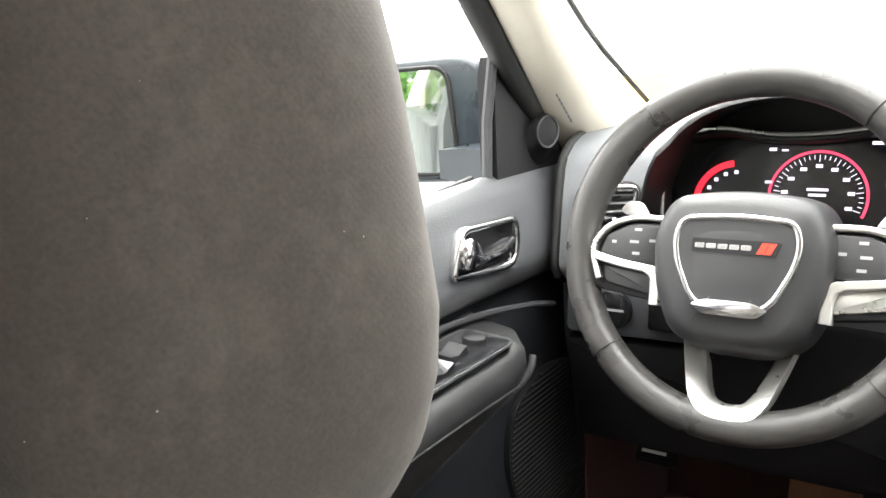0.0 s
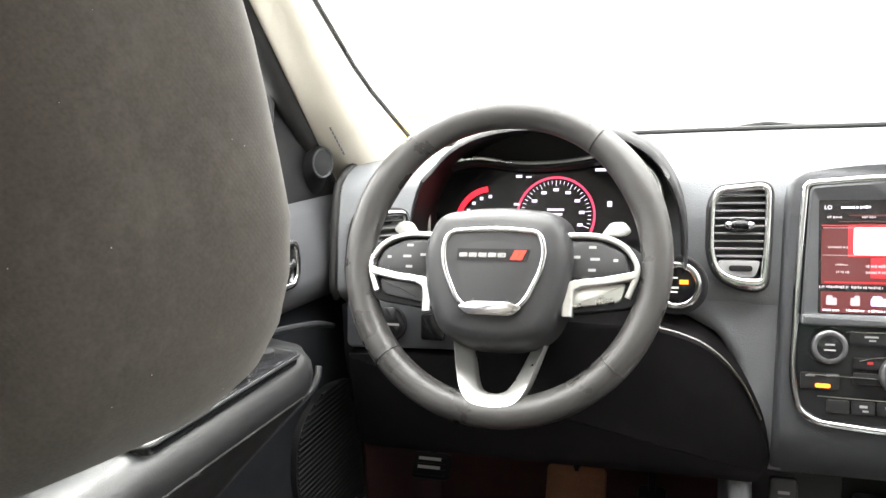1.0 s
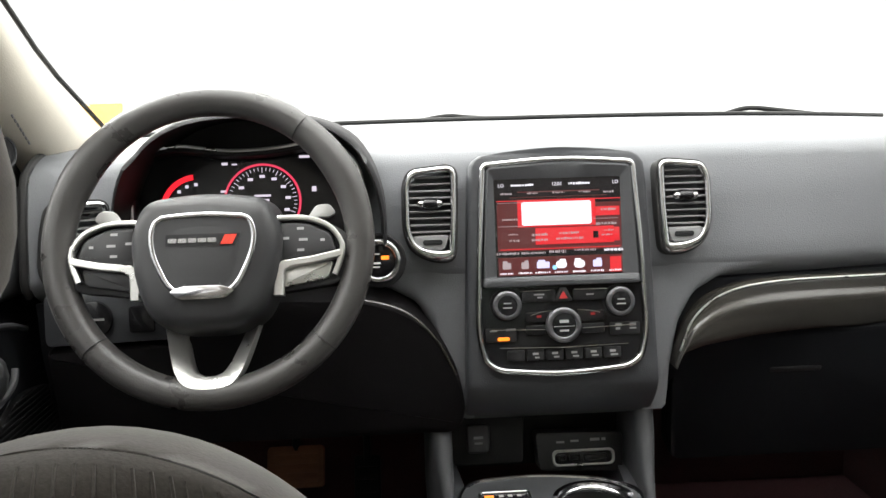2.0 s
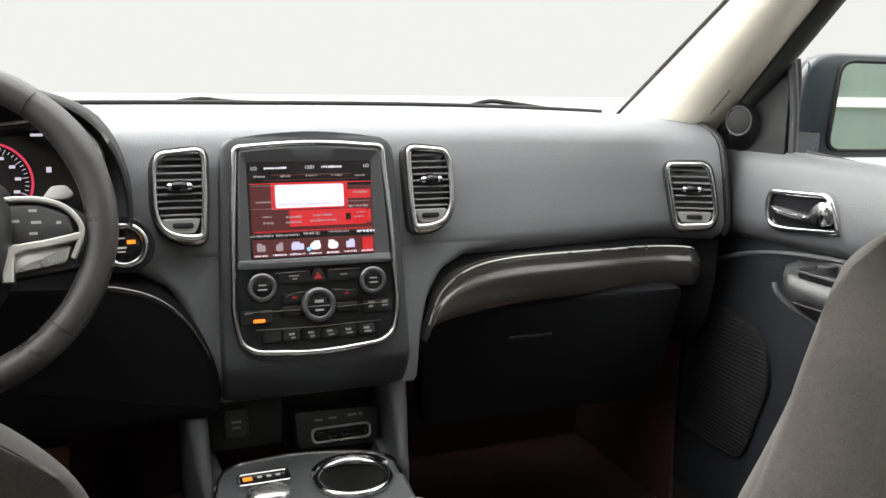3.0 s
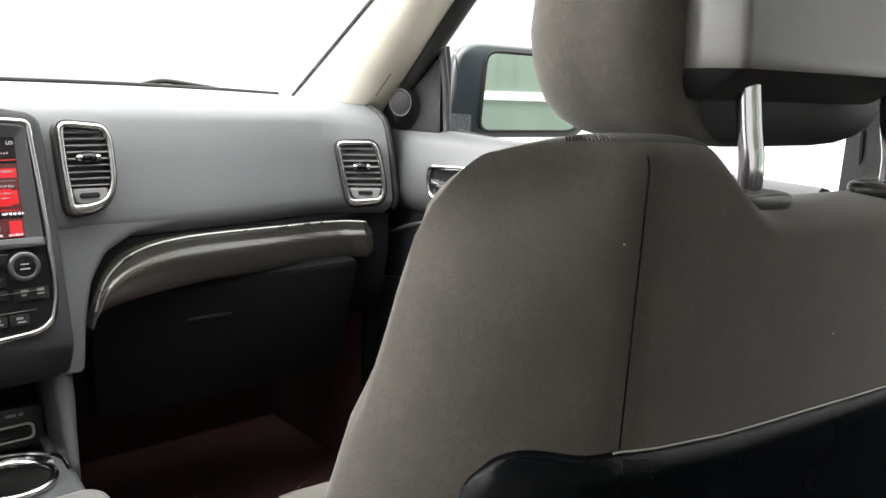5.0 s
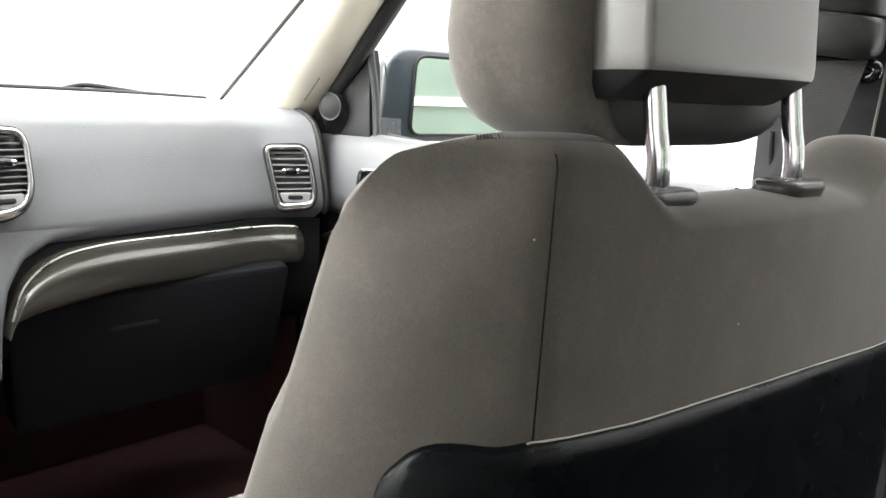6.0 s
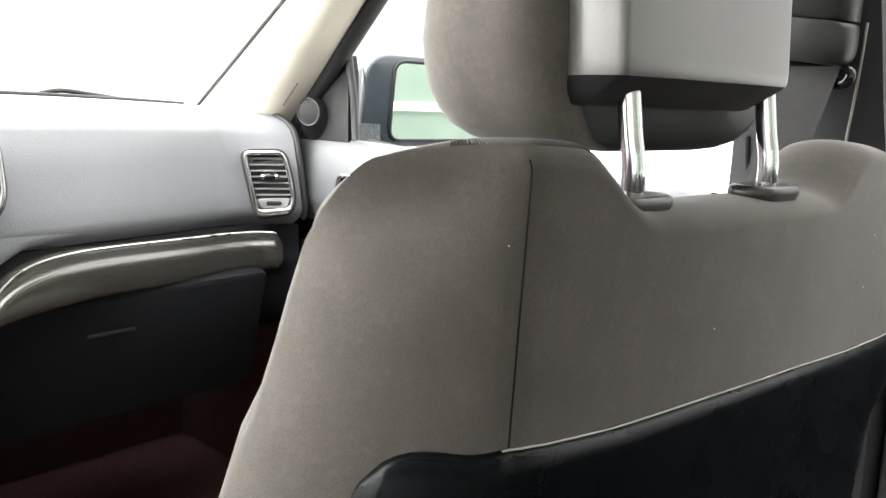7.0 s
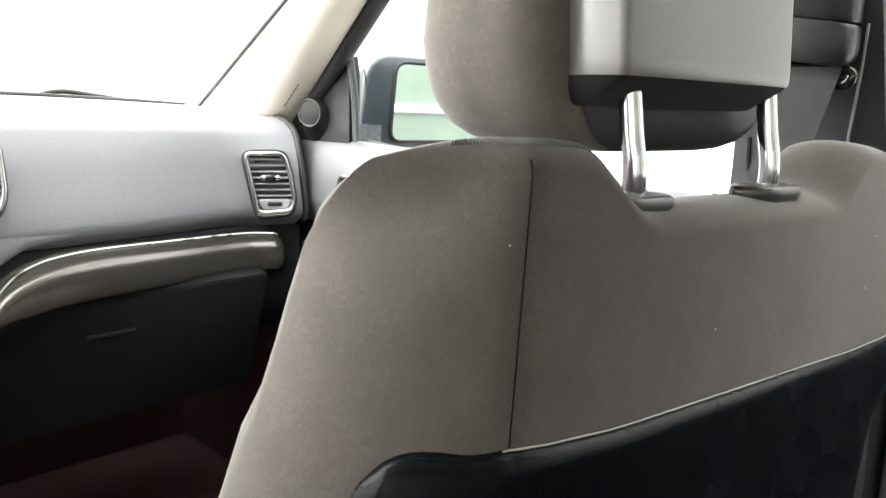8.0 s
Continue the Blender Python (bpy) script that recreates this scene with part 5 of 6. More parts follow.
# ---- doors ----
def door(side):
    d = thing("car_door", (side * 0.76, 0.7, 0.05), "dark grey car door with chrome handle, padded armrest and mirror", "car door", "front doors")
    X = lambda x: side * x
    # skin: profile (x, z) lofted along y
    bm = B()
    rings = []
    for k in range(25):
        y = 0.34 + (1.235 - 0.34) * k / 24
        lift = 0.010 * ((y - 0.8) / 0.4) ** 2
        prof = [(0.80, 0.765), (0.768, 0.784), (0.750, 0.787), (0.738, 0.780), (0.730, 0.762), (0.722, 0.72), (0.718, 0.675), (0.724, 0.648 - lift), (0.748, 0.632 - lift), (0.752, 0.58), (0.748, 0.40), (0.752, 0.12), (0.80, 0.10)]
        rake = 0.006 + 0.026 * max(0.0, (0.98 - y) / 0.62)
        rings.append([Vector((X(px), y, pz - (rake if pz > 0.70 else 0))) for px, pz in prof])
    loft(bm, rings)
    part("door_skin", bm, DOORSKIN, d, "dark grey grained upper door skin", 50)
    # dark insert band
    bm = B()
    rings = []
    for k in range(13):
        y = 0.36 + (1.225 - 0.36) * k / 12
        rings.append([Vector((X(px), y, pz)) for px, pz in ((0.752, 0.652), (0.744, 0.640), (0.742, 0.55), (0.738, 0.30), (0.742, 0.12), (0.752, 0.12))])
    loft(bm, rings)
    part("door_insert", bm, INSERT, d, "near-black padded door insert")
    # armrest: rounded ledge over a padded side that ends in a swept line
    shape = [(0.742, 0.628, 0.925), (0.700, 0.624, 0.915), (0.650, 0.622, 0.905), (0.634, 0.614, 0.893), (0.627, 0.602, 0.884), (0.626, 0.590, 0.876), (0.631, 0.577, 0.862), (0.641, 0.562, 0.830), (0.654, 0.540, 0.770), (0.672, 0.505, 0.690), (0.700, 0.440, 0.590), (0.742, 0.36, 0.48)]
    bm = B()
    rings = []
    for k in range(19):
        t = 0.5 - 0.5 * math.cos(math.pi * (0.25 + 0.75 * k / 18))
        e = max(0.0, (t - 0.94) / 0.06) ** 2
        rings.append([Vector((X(px + (0.742 - px) * 0.25 * e), 0.36 + (ye - 0.36) * t, pz)) for px, pz, ye in shape])
    loft(bm, rings)
    arm = part("armrest", bm, ARM, d, "padded black armrest", 60)
    bm = B()
    tube(bm, spline([(X(px + 0.008), ye + 0.002, pz) for px, pz, ye in shape[4:]], 4), 0.0042, 8)
    part("armrest_line", bm, STACK_BLACK, d, "grey edge line sweeping down round the armrest")
    bm = B()
    tube(bm, spline([(X(0.6255), 0.40, 0.586), (X(0.6255), 0.65, 0.587), (X(0.628), 0.84, 0.584)], 5), 0.0012, 6)
    part("armrest_seam", bm, RUBBER, d)
    bm = B()
    tube(bm, spline([(X(0.742), 0.60, 0.632), (X(0.72), 0.86, 0.634), (X(0.70), 0.99, 0.622), (X(0.73), 1.12, 0.585)], 6), 0.0042, 8)
    part("grip_line", bm, STACK_BLACK, d, "grey ledge behind the switches")
    # switch plate
    pm = Matrix.Translation((X(0.673), 0.722, 0.627)) @ Matrix.Rotation(radians(-side * 4), 4, "Y")
    bm = B()
    prism(bm, rrect(0.066, 0.27, 0.014, 5), -0.01, 0.003, pm, 0.002)
    plate = part("switch_plate", bm, PIANO, d, "glossy black window switch plate")
    bm = B()
    tube(bm, [pm @ Vector((p[0], p[1], 0.002)) for p in rrect(0.068, 0.272, 0.014, 5)], 0.0018, 6, closed=True)
    part("plate_edge", bm, PLASTIC, plate, "black plate edge")
    for j, yy in enumerate((-0.085, -0.040, 0.015, 0.060)):
        for uu in ((-0.014, 0.014) if j in (0, 2) else (0.0,)):
            bm = B()
            loft(bm, [[pm @ Vector((uu + sx, yy + dy, w)) for dy, w in ((-0.017, 0.002), (-0.015, 0.009), (0.0, 0.006), (0.015, 0.012), (0.018, 0.002))] for sx in (-0.011, 0.011)])
            part("window_switch", bm, SATIN if j % 2 else PIANO, plate, "rocker window switch")
    bm = B()
    prism(bm, circle(0.013, 24, 0, 0.107), 0.0, 0.010, pm, 0.003)
    part("mirror_knob", bm, SATIN, plate, "round mirror control knob")
    # handle: chrome bowl frame, dark recess, lever
    hm = Matrix.Translation((X(0.7195), 0.930, 0.705 if side < 0 else 0.694)) @ Matrix.Rotation(radians(90), 4, "Z") @ Matrix.Rotation(radians(90), 4, "X")
    if side > 0:
        hm = Matrix.Translation((X(0.7195), 0.930, 0.705 if side < 0 else 0.694)) @ Matrix.Rotation(radians(-90), 4, "Z") @ Matrix.Rotation(radians(90), 4, "X")
    f = -side
    oc = [(f * 0.072, 0.030), (f * -0.050, 0.036), (f * -0.066, 0.010), (f * -0.078, -0.022), (f * 0.030, -0.034), (f * 0.064, -0.033), (f * 0.077, -0.006)]
    o = rounded(oc, [0.018, 0.020, 0.02, 0.012, 0.02, 0.016, 0.02], 6)
    bm = B()
    frame_ring(bm, o, scaled(o, 0.0088), -0.006, 0.008, hm, 0.004)
    hnd = part("handle_frame", bm, SOFT_CHROME, d, "chrome door handle surround", 60)
    bm = B()
    prism(bm, scaled(o, 0.004), -0.01, 0.0015, hm)
    part("handle_recess", bm, PIANO, hnd, "black recess")
    bm = B()
    rings = []
    for yy, z0_, z1_, w1_ in ((-0.0625, 0.000, 0.006, 0.006), (-0.060, -0.010, 0.014, 0.012), (-0.054, -0.013, 0.021, 0.017), (-0.044, -0.013, 0.023, 0.019), (-0.034, -0.013, 0.017, 0.019), (-0.026, -0.012, 0.004, 0.018), (-0.012, -0.011, 0.000, 0.017), (0.020, -0.010, 0.001, 0.016), (0.045, -0.008, 0.003, 0.013), (0.062, -0.006, 0.004, 0.006)):
        m_ = (z0_ + z1_) / 2
        rings.append([hm @ Vector((f * yy, z, w)) for z, w in ((z0_ + 0.001, 0.002), (z0_, w1_ * 0.55), (z0_ + 0.002, w1_ * 0.85), (m_ - 0.002, w1_), (m_ + 0.002, w1_), (z1_ - 0.002, w1_ * 0.85), (z1_, w1_ * 0.55), (z1_ - 0.001, 0.002))])
    loft(bm, rings)
    part("handle_lever", bm, CHROME, hnd, "chrome pull lever")
    # sail panel with tweeter
    bm = B()
    loft(bm, [[Vector((X(x), y, z)) for y, z in ((1.20, 0.775), (1.004, 0.775), (1.006, 0.895), (1.012, 0.925), (1.16, 0.800))] for x in (0.741, 0.765)])
    part("sail_panel", bm, SATIN, d, "black sail panel behind the pillar")
    tm = Matrix.Translation((X(0.735), 1.106 if side < 0 else 1.092, 0.826)) @ Matrix.Rotation(radians(-side * 75), 4, "Z") @ Matrix.Rotation(radians(90), 4, "X") @ Matrix.Scale(0.78 if side < 0 else 0.92, 4)
    bm = B()
    loft(bm, [[tm @ Vector((p[0], p[1] - (0.02 if w < 0 else 0), w)) for p in circle(rr, 28)] for rr, w in ((0.050, -0.035), (0.040, -0.010), (0.031, 0.010), (0.027, 0.018), (0.024, 0.018))])
    tw = part("tweeter", bm, SATIN, d, "round black tweeter housing")
    bm = B()
    prism(bm, circle(0.0235, 28), 0.010, 0.0195, tm, 0.003)
    part("tweeter_grille", bm, SATIN, tw, "dark tweeter grille")
    bm = B()
    tube(bm, [tm @ Vector((p[0], p[1], 0.0185)) for p in circle(0.0258, 32)], 0.0018, 6, closed=True)
    part("tweeter_rim", bm, STACK, tw)
    # window guide post
    bm = B()
    tube(bm, [Vector((X(0.752), 0.996, 0.77)), Vector((X(0.750), 1.000, 0.85)), Vector((X(0.738), 1.006, 0.945))], 0.007, 8)
    part("window_post", bm, STACK, d, "grey window divider post")
    # belt line seal
    bm = B()
    tube(bm, [Vector((X(0.765), 0.36 + 0.62 * k / 10, 0.780 - 0.055 * max(0.0, (0.62 - 0.62 * k / 10) / 0.62))) for k in range(11)], 0.004, 8)
    part("belt_seal", bm, RUBBER, d, "black rubber window seal")
    # window glass
    bm = B()
    loft(bm, [[Vector((X(x + 0.004 * q), y, z)) for q in (0, 1) for x, z in (((0.772, 0.76), (0.70, 1.10), (0.66, 1.215)) if q == 0 else ((0.66, 1.215), (0.70, 1.10), (0.772, 0.76)))] for y in (0.34, 0.97)])
    w = part("window_glass", bm, WINDOW, d, "clear side window glass")
    w.visible_shadow = False
    # speaker grille
    gm = Matrix.Translation((X(0.735), 1.09, 0.38)) @ Matrix.Rotation(radians(-side * 90), 4, "Z") @ Matrix.Rotation(radians(90), 4, "X")
    g = rounded([(f * 0.0, 0.122), (f * 0.10, 0.105), (f * 0.12, -0.14), (f * -0.06, -0.14), (f * -0.112, 0.02), (f * -0.09, 0.092)], 0.035)
    bm = B()
    prism(bm, g, -0.01, 0.004, gm, 0.002)
    sp = part("speaker_grille", bm, SATIN, d, "black ribbed speaker grille")
    lo_, hi_ = min(p[1] for p in g), max(p[1] for p in g)
    for k in range(34):
        v = lo_ + (hi_ - lo_) * (k + 0.5) / 34
        xs = span(g, v)
        if len(xs) >= 2:
            # passenger's ribs take a blacker material to stand for shade there
            bm = B()
            tube(bm, [gm @ Vector((min(xs) + 0.004, v, 0.004)), gm @ Vector((max(xs) - 0.004, v, 0.004))], 0.0016, 5)
            part("rib", bm, PLASTIC if side < 0 else SATIN, sp)
    # outside mirror
    mm = Matrix.Translation((X(1.045 if side > 0 else 0.994), 1.085 if side > 0 else 1.110, 0.848 if side > 0 else 0.838)) @ Matrix.Rotation(radians(side * -20), 4, "Z") @ Matrix.Rotation(radians(90), 4, "X")
    oc = [(-f * 0.128, 0.090), (f * 0.160, 0.098), (f * 0.172, -0.092), (-f * 0.150, -0.088)]
    o = rounded(oc, [0.04, 0.06, 0.02, 0.05], 8)
    gl = rounded([(-f * 0.120, 0.080), (f * 0.100, 0.085), (f * 0.112, -0.080), (-f * 0.132, -0.078)], [0.03, 0.03, 0.03, 0.045], 6)
    bm = B()
    loft(bm, [[mm @ Vector((p[0] * k, p[1] * k, w)) for p in o] for k, w in ((0.93, 0.003), (0.975, 0.0), (0.995, -0.008), (1.0, -0.02), (0.97, -0.05), (0.88, -0.09), (0.65, -0.115))])
    mh = part("mirror_housing", bm, PAINT, d, "dark blue-grey wet mirror housing", 60)
    bm = B()
    frame_ring(bm, gl, scaled(gl, 0.007), -0.012, 0.011, mm, 0.003)
    part("mirror_rim", bm, SATIN, mh, "black mirror rim")
    bm = B()
    prism(bm, scaled(gl, 0.006), -0.010, 0.0065, mm)
    part("mirror_glass", bm, MIRROR, mh, "mirror glass")
    bm = B()
    loft(bm, [[Vector((X(x), y, z)) for y, z in ((1.065, z0), (1.15, z0), (1.15, z1), (1.065, z1))] for x, z0, z1 in ((0.775, 0.757, 0.804), (0.83, 0.760, 0.808), (0.872, 0.766, 0.806))])
    part("mirror_arm", bm, PAINT, mh, "short mirror mount")
    rng = random.Random(5 + side)
    bm = B()
    for k in range(120):
        v = rng.uniform(-0.06, 0.07)
        a = rng.uniform(0.0012, 0.0028)
        base = mm @ Vector((f * rng.uniform(0.122, 0.150), v, 0.0032))
        bmesh.ops.create_icosphere(bm, subdivisions=1, radius=a, matrix=Matrix.Translation(base))
    tagged(part("water_drops", bm, WINDOW, mh, "clear water drops on the mirror housing"), kind="stuff")
    return d


door(-1)
door(1)

# ---- centre posts and seat belts ----
for side, nm in ((-1, "pillar_centre_left"), (1, "pillar_centre_right")):
    X = lambda x: side * x
    bm = B()
    rings = []
    for z, x, y0, y1 in ((0.05, 0.785, 0.12, 0.345), (0.60, 0.782, 0.13, 0.340), (0.79, 0.768, 0.14, 0.330), (0.86, 0.745, 0.145, 0.32), (1.0, 0.71, 0.155, 0.305), (1.25, 0.63, 0.18, 0.29)):
        rings.append([Vector((X(px), y, z)) for px, y in ((x, y0 + 0.02), (x - 0.006, y0 + 0.06), (x - 0.006, y1 - 0.05), (x + 0.004, y1), (x + 0.07, y1), (x + 0.07, y0))])
    loft(bm, rings)
    post = setting(nm, bm, STACK_BLACK, "dark grey plastic centre pillar trim", "pillar", 50)
    bm = B()
    tube(bm, spline([Vector((X(0.7635), 0.200, 0.79)), Vector((X(0.7515), 0.1985, 0.82)), Vector((X(0.7385), 0.192, 0.86)), Vector((X(0.728), 0.1865, 0.90)), Vector((X(0.7175), 0.182, 0.94))], 4), 0.0014, 6)
    part("panel_edge", bm, PALE_EDGE, post, "thin pale edge of the trim panel")
    bm = B()
    tube(bm, [Vector((X(0.7745), 0.311, 0.775)), Vector((X(0.764), 0.3085, 0.80)), Vector((X(0.757), 0.307, 0.822))], 0.003, 6)
    part("slit", bm, RUBBER, post, "dark slit in the trim panel")
    belt = thing("seat_belt", (X(0.72), 0.22, 0.40), "black seat belt hanging from its pillar guide", "seat belt", "seat belts")
    tiers = (((0.902, 0.70, 0.004), (0.904, 0.82, 0.002), (0.909, 0.93, 0.0), (0.916, 0.985, 0.0), (0.925, 1.0, 0.0), (0.938, 1.0, 0.0), (0.9425, 0.985, 0.0), (0.944, 0.95, 0.0)),
             ((0.9450, 0.95, 0.0), (0.9465, 0.985, 0.0), (0.951, 1.0, 0.001), (0.97, 1.02, 0.004), (1.03, 0.95, 0.014), (1.05, 0.8, 0.018)))
    lean = lambda y: 0.14 * (y - 0.237)
    for nm_, rows in zip(("guide_cover", "guide_cover"), tiers):
        bm = B()
        loft(bm, [[Vector((X(x), y, z + lean(y))) for x, y in rrect(0.056 * k, 0.104 * k, 0.024 * k, 6, 0.700 - t, 0.237)] for z, k, t in rows])
        part(nm_, bm, ARM, belt, "rounded glossy black belt guide cover")
    bm = B()
    tube(bm, spline([Vector((X(0.70), 0.275, 0.899)), Vector((X(0.70), 0.235, 0.898)), Vector((X(0.70), 0.196, 0.894)), Vector((X(0.70), 0.187, 0.889)), Vector((X(0.70), 0.191, 0.881)), Vector((X(0.705), 0.205, 0.880))], 5), 0.0058, 10)
    part("guide_loop", bm, PIANO, belt, "glossy black belt loop")
    bm = B()
    loft(bm, [[Vector((X(x), yc + dy, z)) for x, dy in ((xx, -0.0245), (xx, 0.0245), (xx + 0.002, 0.0245), (xx + 0.002, -0.0245))] for xx, yc, z in ((0.694, 0.219, 0.897), (0.692, 0.231, 0.85), (0.690, 0.250, 0.78), (0.700, 0.275, 0.65), (0.71, 0.30, 0.40))])
    part("webbing", bm, WEBBING, belt, "woven black belt webbing")


# ---- seats ----
def table(tab, z):
    """A value read off a short table of (height, value), straight between the rows."""
    for (z0, v0), (z1, v1) in zip(tab, tab[1:]):
        if z <= z1:
            return v0 + (v1 - v0) * max(0.0, (z - z0) / (z1 - z0))
    return tab[-1][1]


def passenger_backrest(st, cx, unturn):
    """Backrest with a flat back, a seam at its inner corner and a bulging side bolster; its shell covers the lower back."""
    base = 0.30
    right_t = [(0.30, 0.60), (0.50, 0.60), (0.565, 0.612), (0.60, 0.665), (0.635, 0.722), (0.66, 0.735), (0.84, 0.735)]
    left_t = [(0.30, 0.0), (0.50, 0.0), (0.56, 0.020), (0.608, 0.041), (0.665, 0.068), (0.705, 0.088), (0.738, 0.102), (0.769, 0.117), (0.782, 0.125), (0.797, 0.138), (0.81, 0.151), (0.83, 0.165)]
    curve = 0.05
    seam_x = lambda z: 0.175 + 0.19 * (z - 0.74)
    seam_y = lambda z: 0.180 + 0.10 * (z - 0.74)

    def top(f):
        sx = seam_x(0.81)
        u = (0.735 + (sx - 0.735) * f if f <= 1 else sx + (table(left_t, 0.82) - sx) * (f - 1)) - cx
        a = abs(u)
        drop = 0.011 * max(0.0, f - 1) ** 3 if u < 0 else 0.030 * max(0.0, (a - 0.265) / 0.10) ** 2.5
        dome = (0.8295 - (a - 0.20) ** 2 if u < 0 else 0.828 - 0.5 * (a - 0.18) ** 2) - drop
        k = max(0.0, min(1.0, (a - 0.080) / 0.075 if u < 0 else (a - 0.165) / 0.072))
        low = 0.7840
        return low + (dome - low) * k * k * (3 - 2 * k)

    def back_y(x, z):
        sx, sy, lx, right = seam_x(z), seam_y(z), table(left_t, z), table(right_t, z)
        pinch = 0.0030 * math.exp(-(((x - sx) / 0.008) ** 2))
        if x >= sx:
            k = min(1.0, max(0.0, (x - right + 0.075) / 0.075))
            return sy - 0.12 * (x - sx) - 0.004 * math.sin(math.pi * min(1.0, (x - sx) / 0.4)) + 0.07 * (1 - math.sqrt(1 - k ** 2.2)) + pinch
        w = min(1.0, (sx - x) / (sx - lx))
        return sy + 0.115 * (0.35 * w + 0.65 * (1 - math.sqrt(1 - w * w))) + pinch

    def front_y(x, z):
        lx, yf, a = table(left_t, z), seam_y(z) + 0.142, curve
        yl, right = back_y(lx, z), table(right_t, z)
        # above the cushion the middle and the outer side are slim
        g, h = min(1.0, max(0.0, (x - 0.25) / 0.08)), min(1.0, max(0.0, (z - 0.60) / 0.14))
        if x >= lx + a - 0.02:
            slim = g * g * (3 - 2 * g) * h * h * (3 - 2 * h)
            yf += (back_y(min(x, right - 0.08), z) + 0.085 - yf) * slim
        if x < lx + a:
            return yl + (yf - yl) * math.sqrt(max(0.0, 1 - ((lx + a - x) / a) ** 2))
        k = min(1.0, max(0.0, (x - right + 0.10) / 0.10))
        return yf - (yf - back_y(right, z)) * (1 - math.sqrt(1 - k * k))

    def skin(f, t, puff=0.0, front=False):
        """f: 0 at the outer edge, 1 at the seam, 2 at the inner edge; t: share of the height."""
        roll = 0.036 + 0.045 * max(0.0, f - 1) ** 2
        tt = min(t, 1 - roll)
        q = max(0.0, (t - 1 + roll) / roll)
        rise = tt + roll * math.sin(q * math.pi / 2)
        z = base + tt * (top(f) - base)
        sx, right = seam_x(z), table(right_t, z)
        x = right + (sx - right) * f if f <= 1 else sx + (table(left_t, z) - sx) * (f - 1) * (0.72 + 0.28 * math.cos(q * math.pi / 2))
        yb, yf = back_y(x, z), front_y(x, z)
        # the inner shoulder is highest near its back, and falls away towards the front
        g = min(1.0, max(0.0, (f - 0.62) / 0.20))
        g = g * g * (3 - 2 * g)
        mid = (yb + yf) / 2 * (1 - g) + min(yb + 0.020, (yb + yf) / 2) * g
        y = mid + ((yf if front else yb) - mid) * max(0.02, math.cos(q * math.pi / 2))
        sag = 0.040 * g * math.cos(q * math.pi / 2) * min(1.0, max(0.0, (t - 0.7) / 0.2)) if front else 0.0
        if puff:
            e = 0.002
            d = Vector((2 * e, back_y(min(x + e, right), z) - back_y(max(x - e, table(left_t, z)), z))).normalized()
            x, y = x + d.y * puff, y - d.x * puff
        return unturn @ Vector((x, y, base + rise * (top(f) - base) - sag))

    cols = [0, 0.003, 0.01, 0.02, 0.035, 0.05, 0.07, 0.09, 0.11, 0.13] + [0.15 + 0.02 * k for k in range(40)] + [0.95, 0.962, 0.972, 0.979, 0.985, 0.990, 0.994, 0.997, 1.0]
    cols += [1 + w for w in [math.sin(math.pi / 2 * k / 28) for k in range(1, 29)]]
    ts = [0, 0.15, 0.3, 0.4, 0.5, 0.58, 0.65, 0.70, 0.75, 0.80, 0.84, 0.87, 0.90, 0.93, 0.95, 0.964] + [0.964 + 0.036 * k / 12 for k in range(1, 13)]
    bm = B()
    loft(bm, [[skin(f, t) for f in cols] + [skin(f, t, 0.0, True) for f in cols[-2:0:-1]] for t in ts], caps=False)
    bm.verts.ensure_lookup_table()
    n, m = 2 * len(cols) - 2, len(cols)
    bm.faces.new([bm.verts[i] for i in range(n)][::-1])
    ridge = [bm.verts[i] for i in range(len(bm.verts) - n, len(bm.verts))]
    for i in range(m - 1):
        ids = []
        for j in (i, i + 1, (n - i - 1) % n, (n - i) % n):
            if j not in ids:
                ids.append(j)
        bm.faces.new([ridge[j] for j in ids])
    back = part("backrest", bm, FABRIC_FINE, st, "dark grey cloth backrest", 75)
    bm = B()
    tube(bm, [skin(1.0, t, 0.0002) for t in (0.974, 0.970, 0.964, 0.955, 0.94, 0.92, 0.9, 0.86, 0.82, 0.78, 0.74, 0.70, 0.66)], 0.0006, 6)
    part("seam", bm, KNEE, back)
    bm = B()
    last = None
    for k in range(900):
        f = 0.80 + 0.80 * k / 899
        p_ = skin(f, 0.990)
        if last and (p_ - last).length < 0.0019:
            continue
        last = p_
        tube(bm, [skin(f, t) for t in (0.986, 0.990, 0.995, 0.999)], 0.0006, 5)
    tagged(part("stitching", bm, SATIN, back, "fine stitches along the shoulder seam"), kind="stuff")
    # black shell moulded over the lower back, its inner end a rounded lobe
    edge_z = [(0.00, 0.668), (0.06, 0.660), (0.16, 0.650), (0.30, 0.649), (0.49, 0.6536), (0.70, 0.6566), (0.86, 0.658), (1.0, 0.6638), (1.104, 0.6640), (1.229, 0.6638), (1.285, 0.6645), (1.368, 0.6660), (1.444, 0.6668), (1.517, 0.6666), (1.581, 0.6644), (1.619, 0.6615), (1.655, 0.6566), (1.687, 0.6515), (1.703, 0.646), (1.725, 0.617), (1.74, 0.54)]
    fs = [0.004, 0.03] + [0.06 + 0.03 * k for k in range(32)] + [1.0 + 0.03 * k for k in range(20)] + [1.60, 1.62, 1.635, 1.655, 1.67, 1.687, 1.696, 1.703, 1.71, 1.718, 1.725, 1.732, 1.74]
    rings, edge = [], []
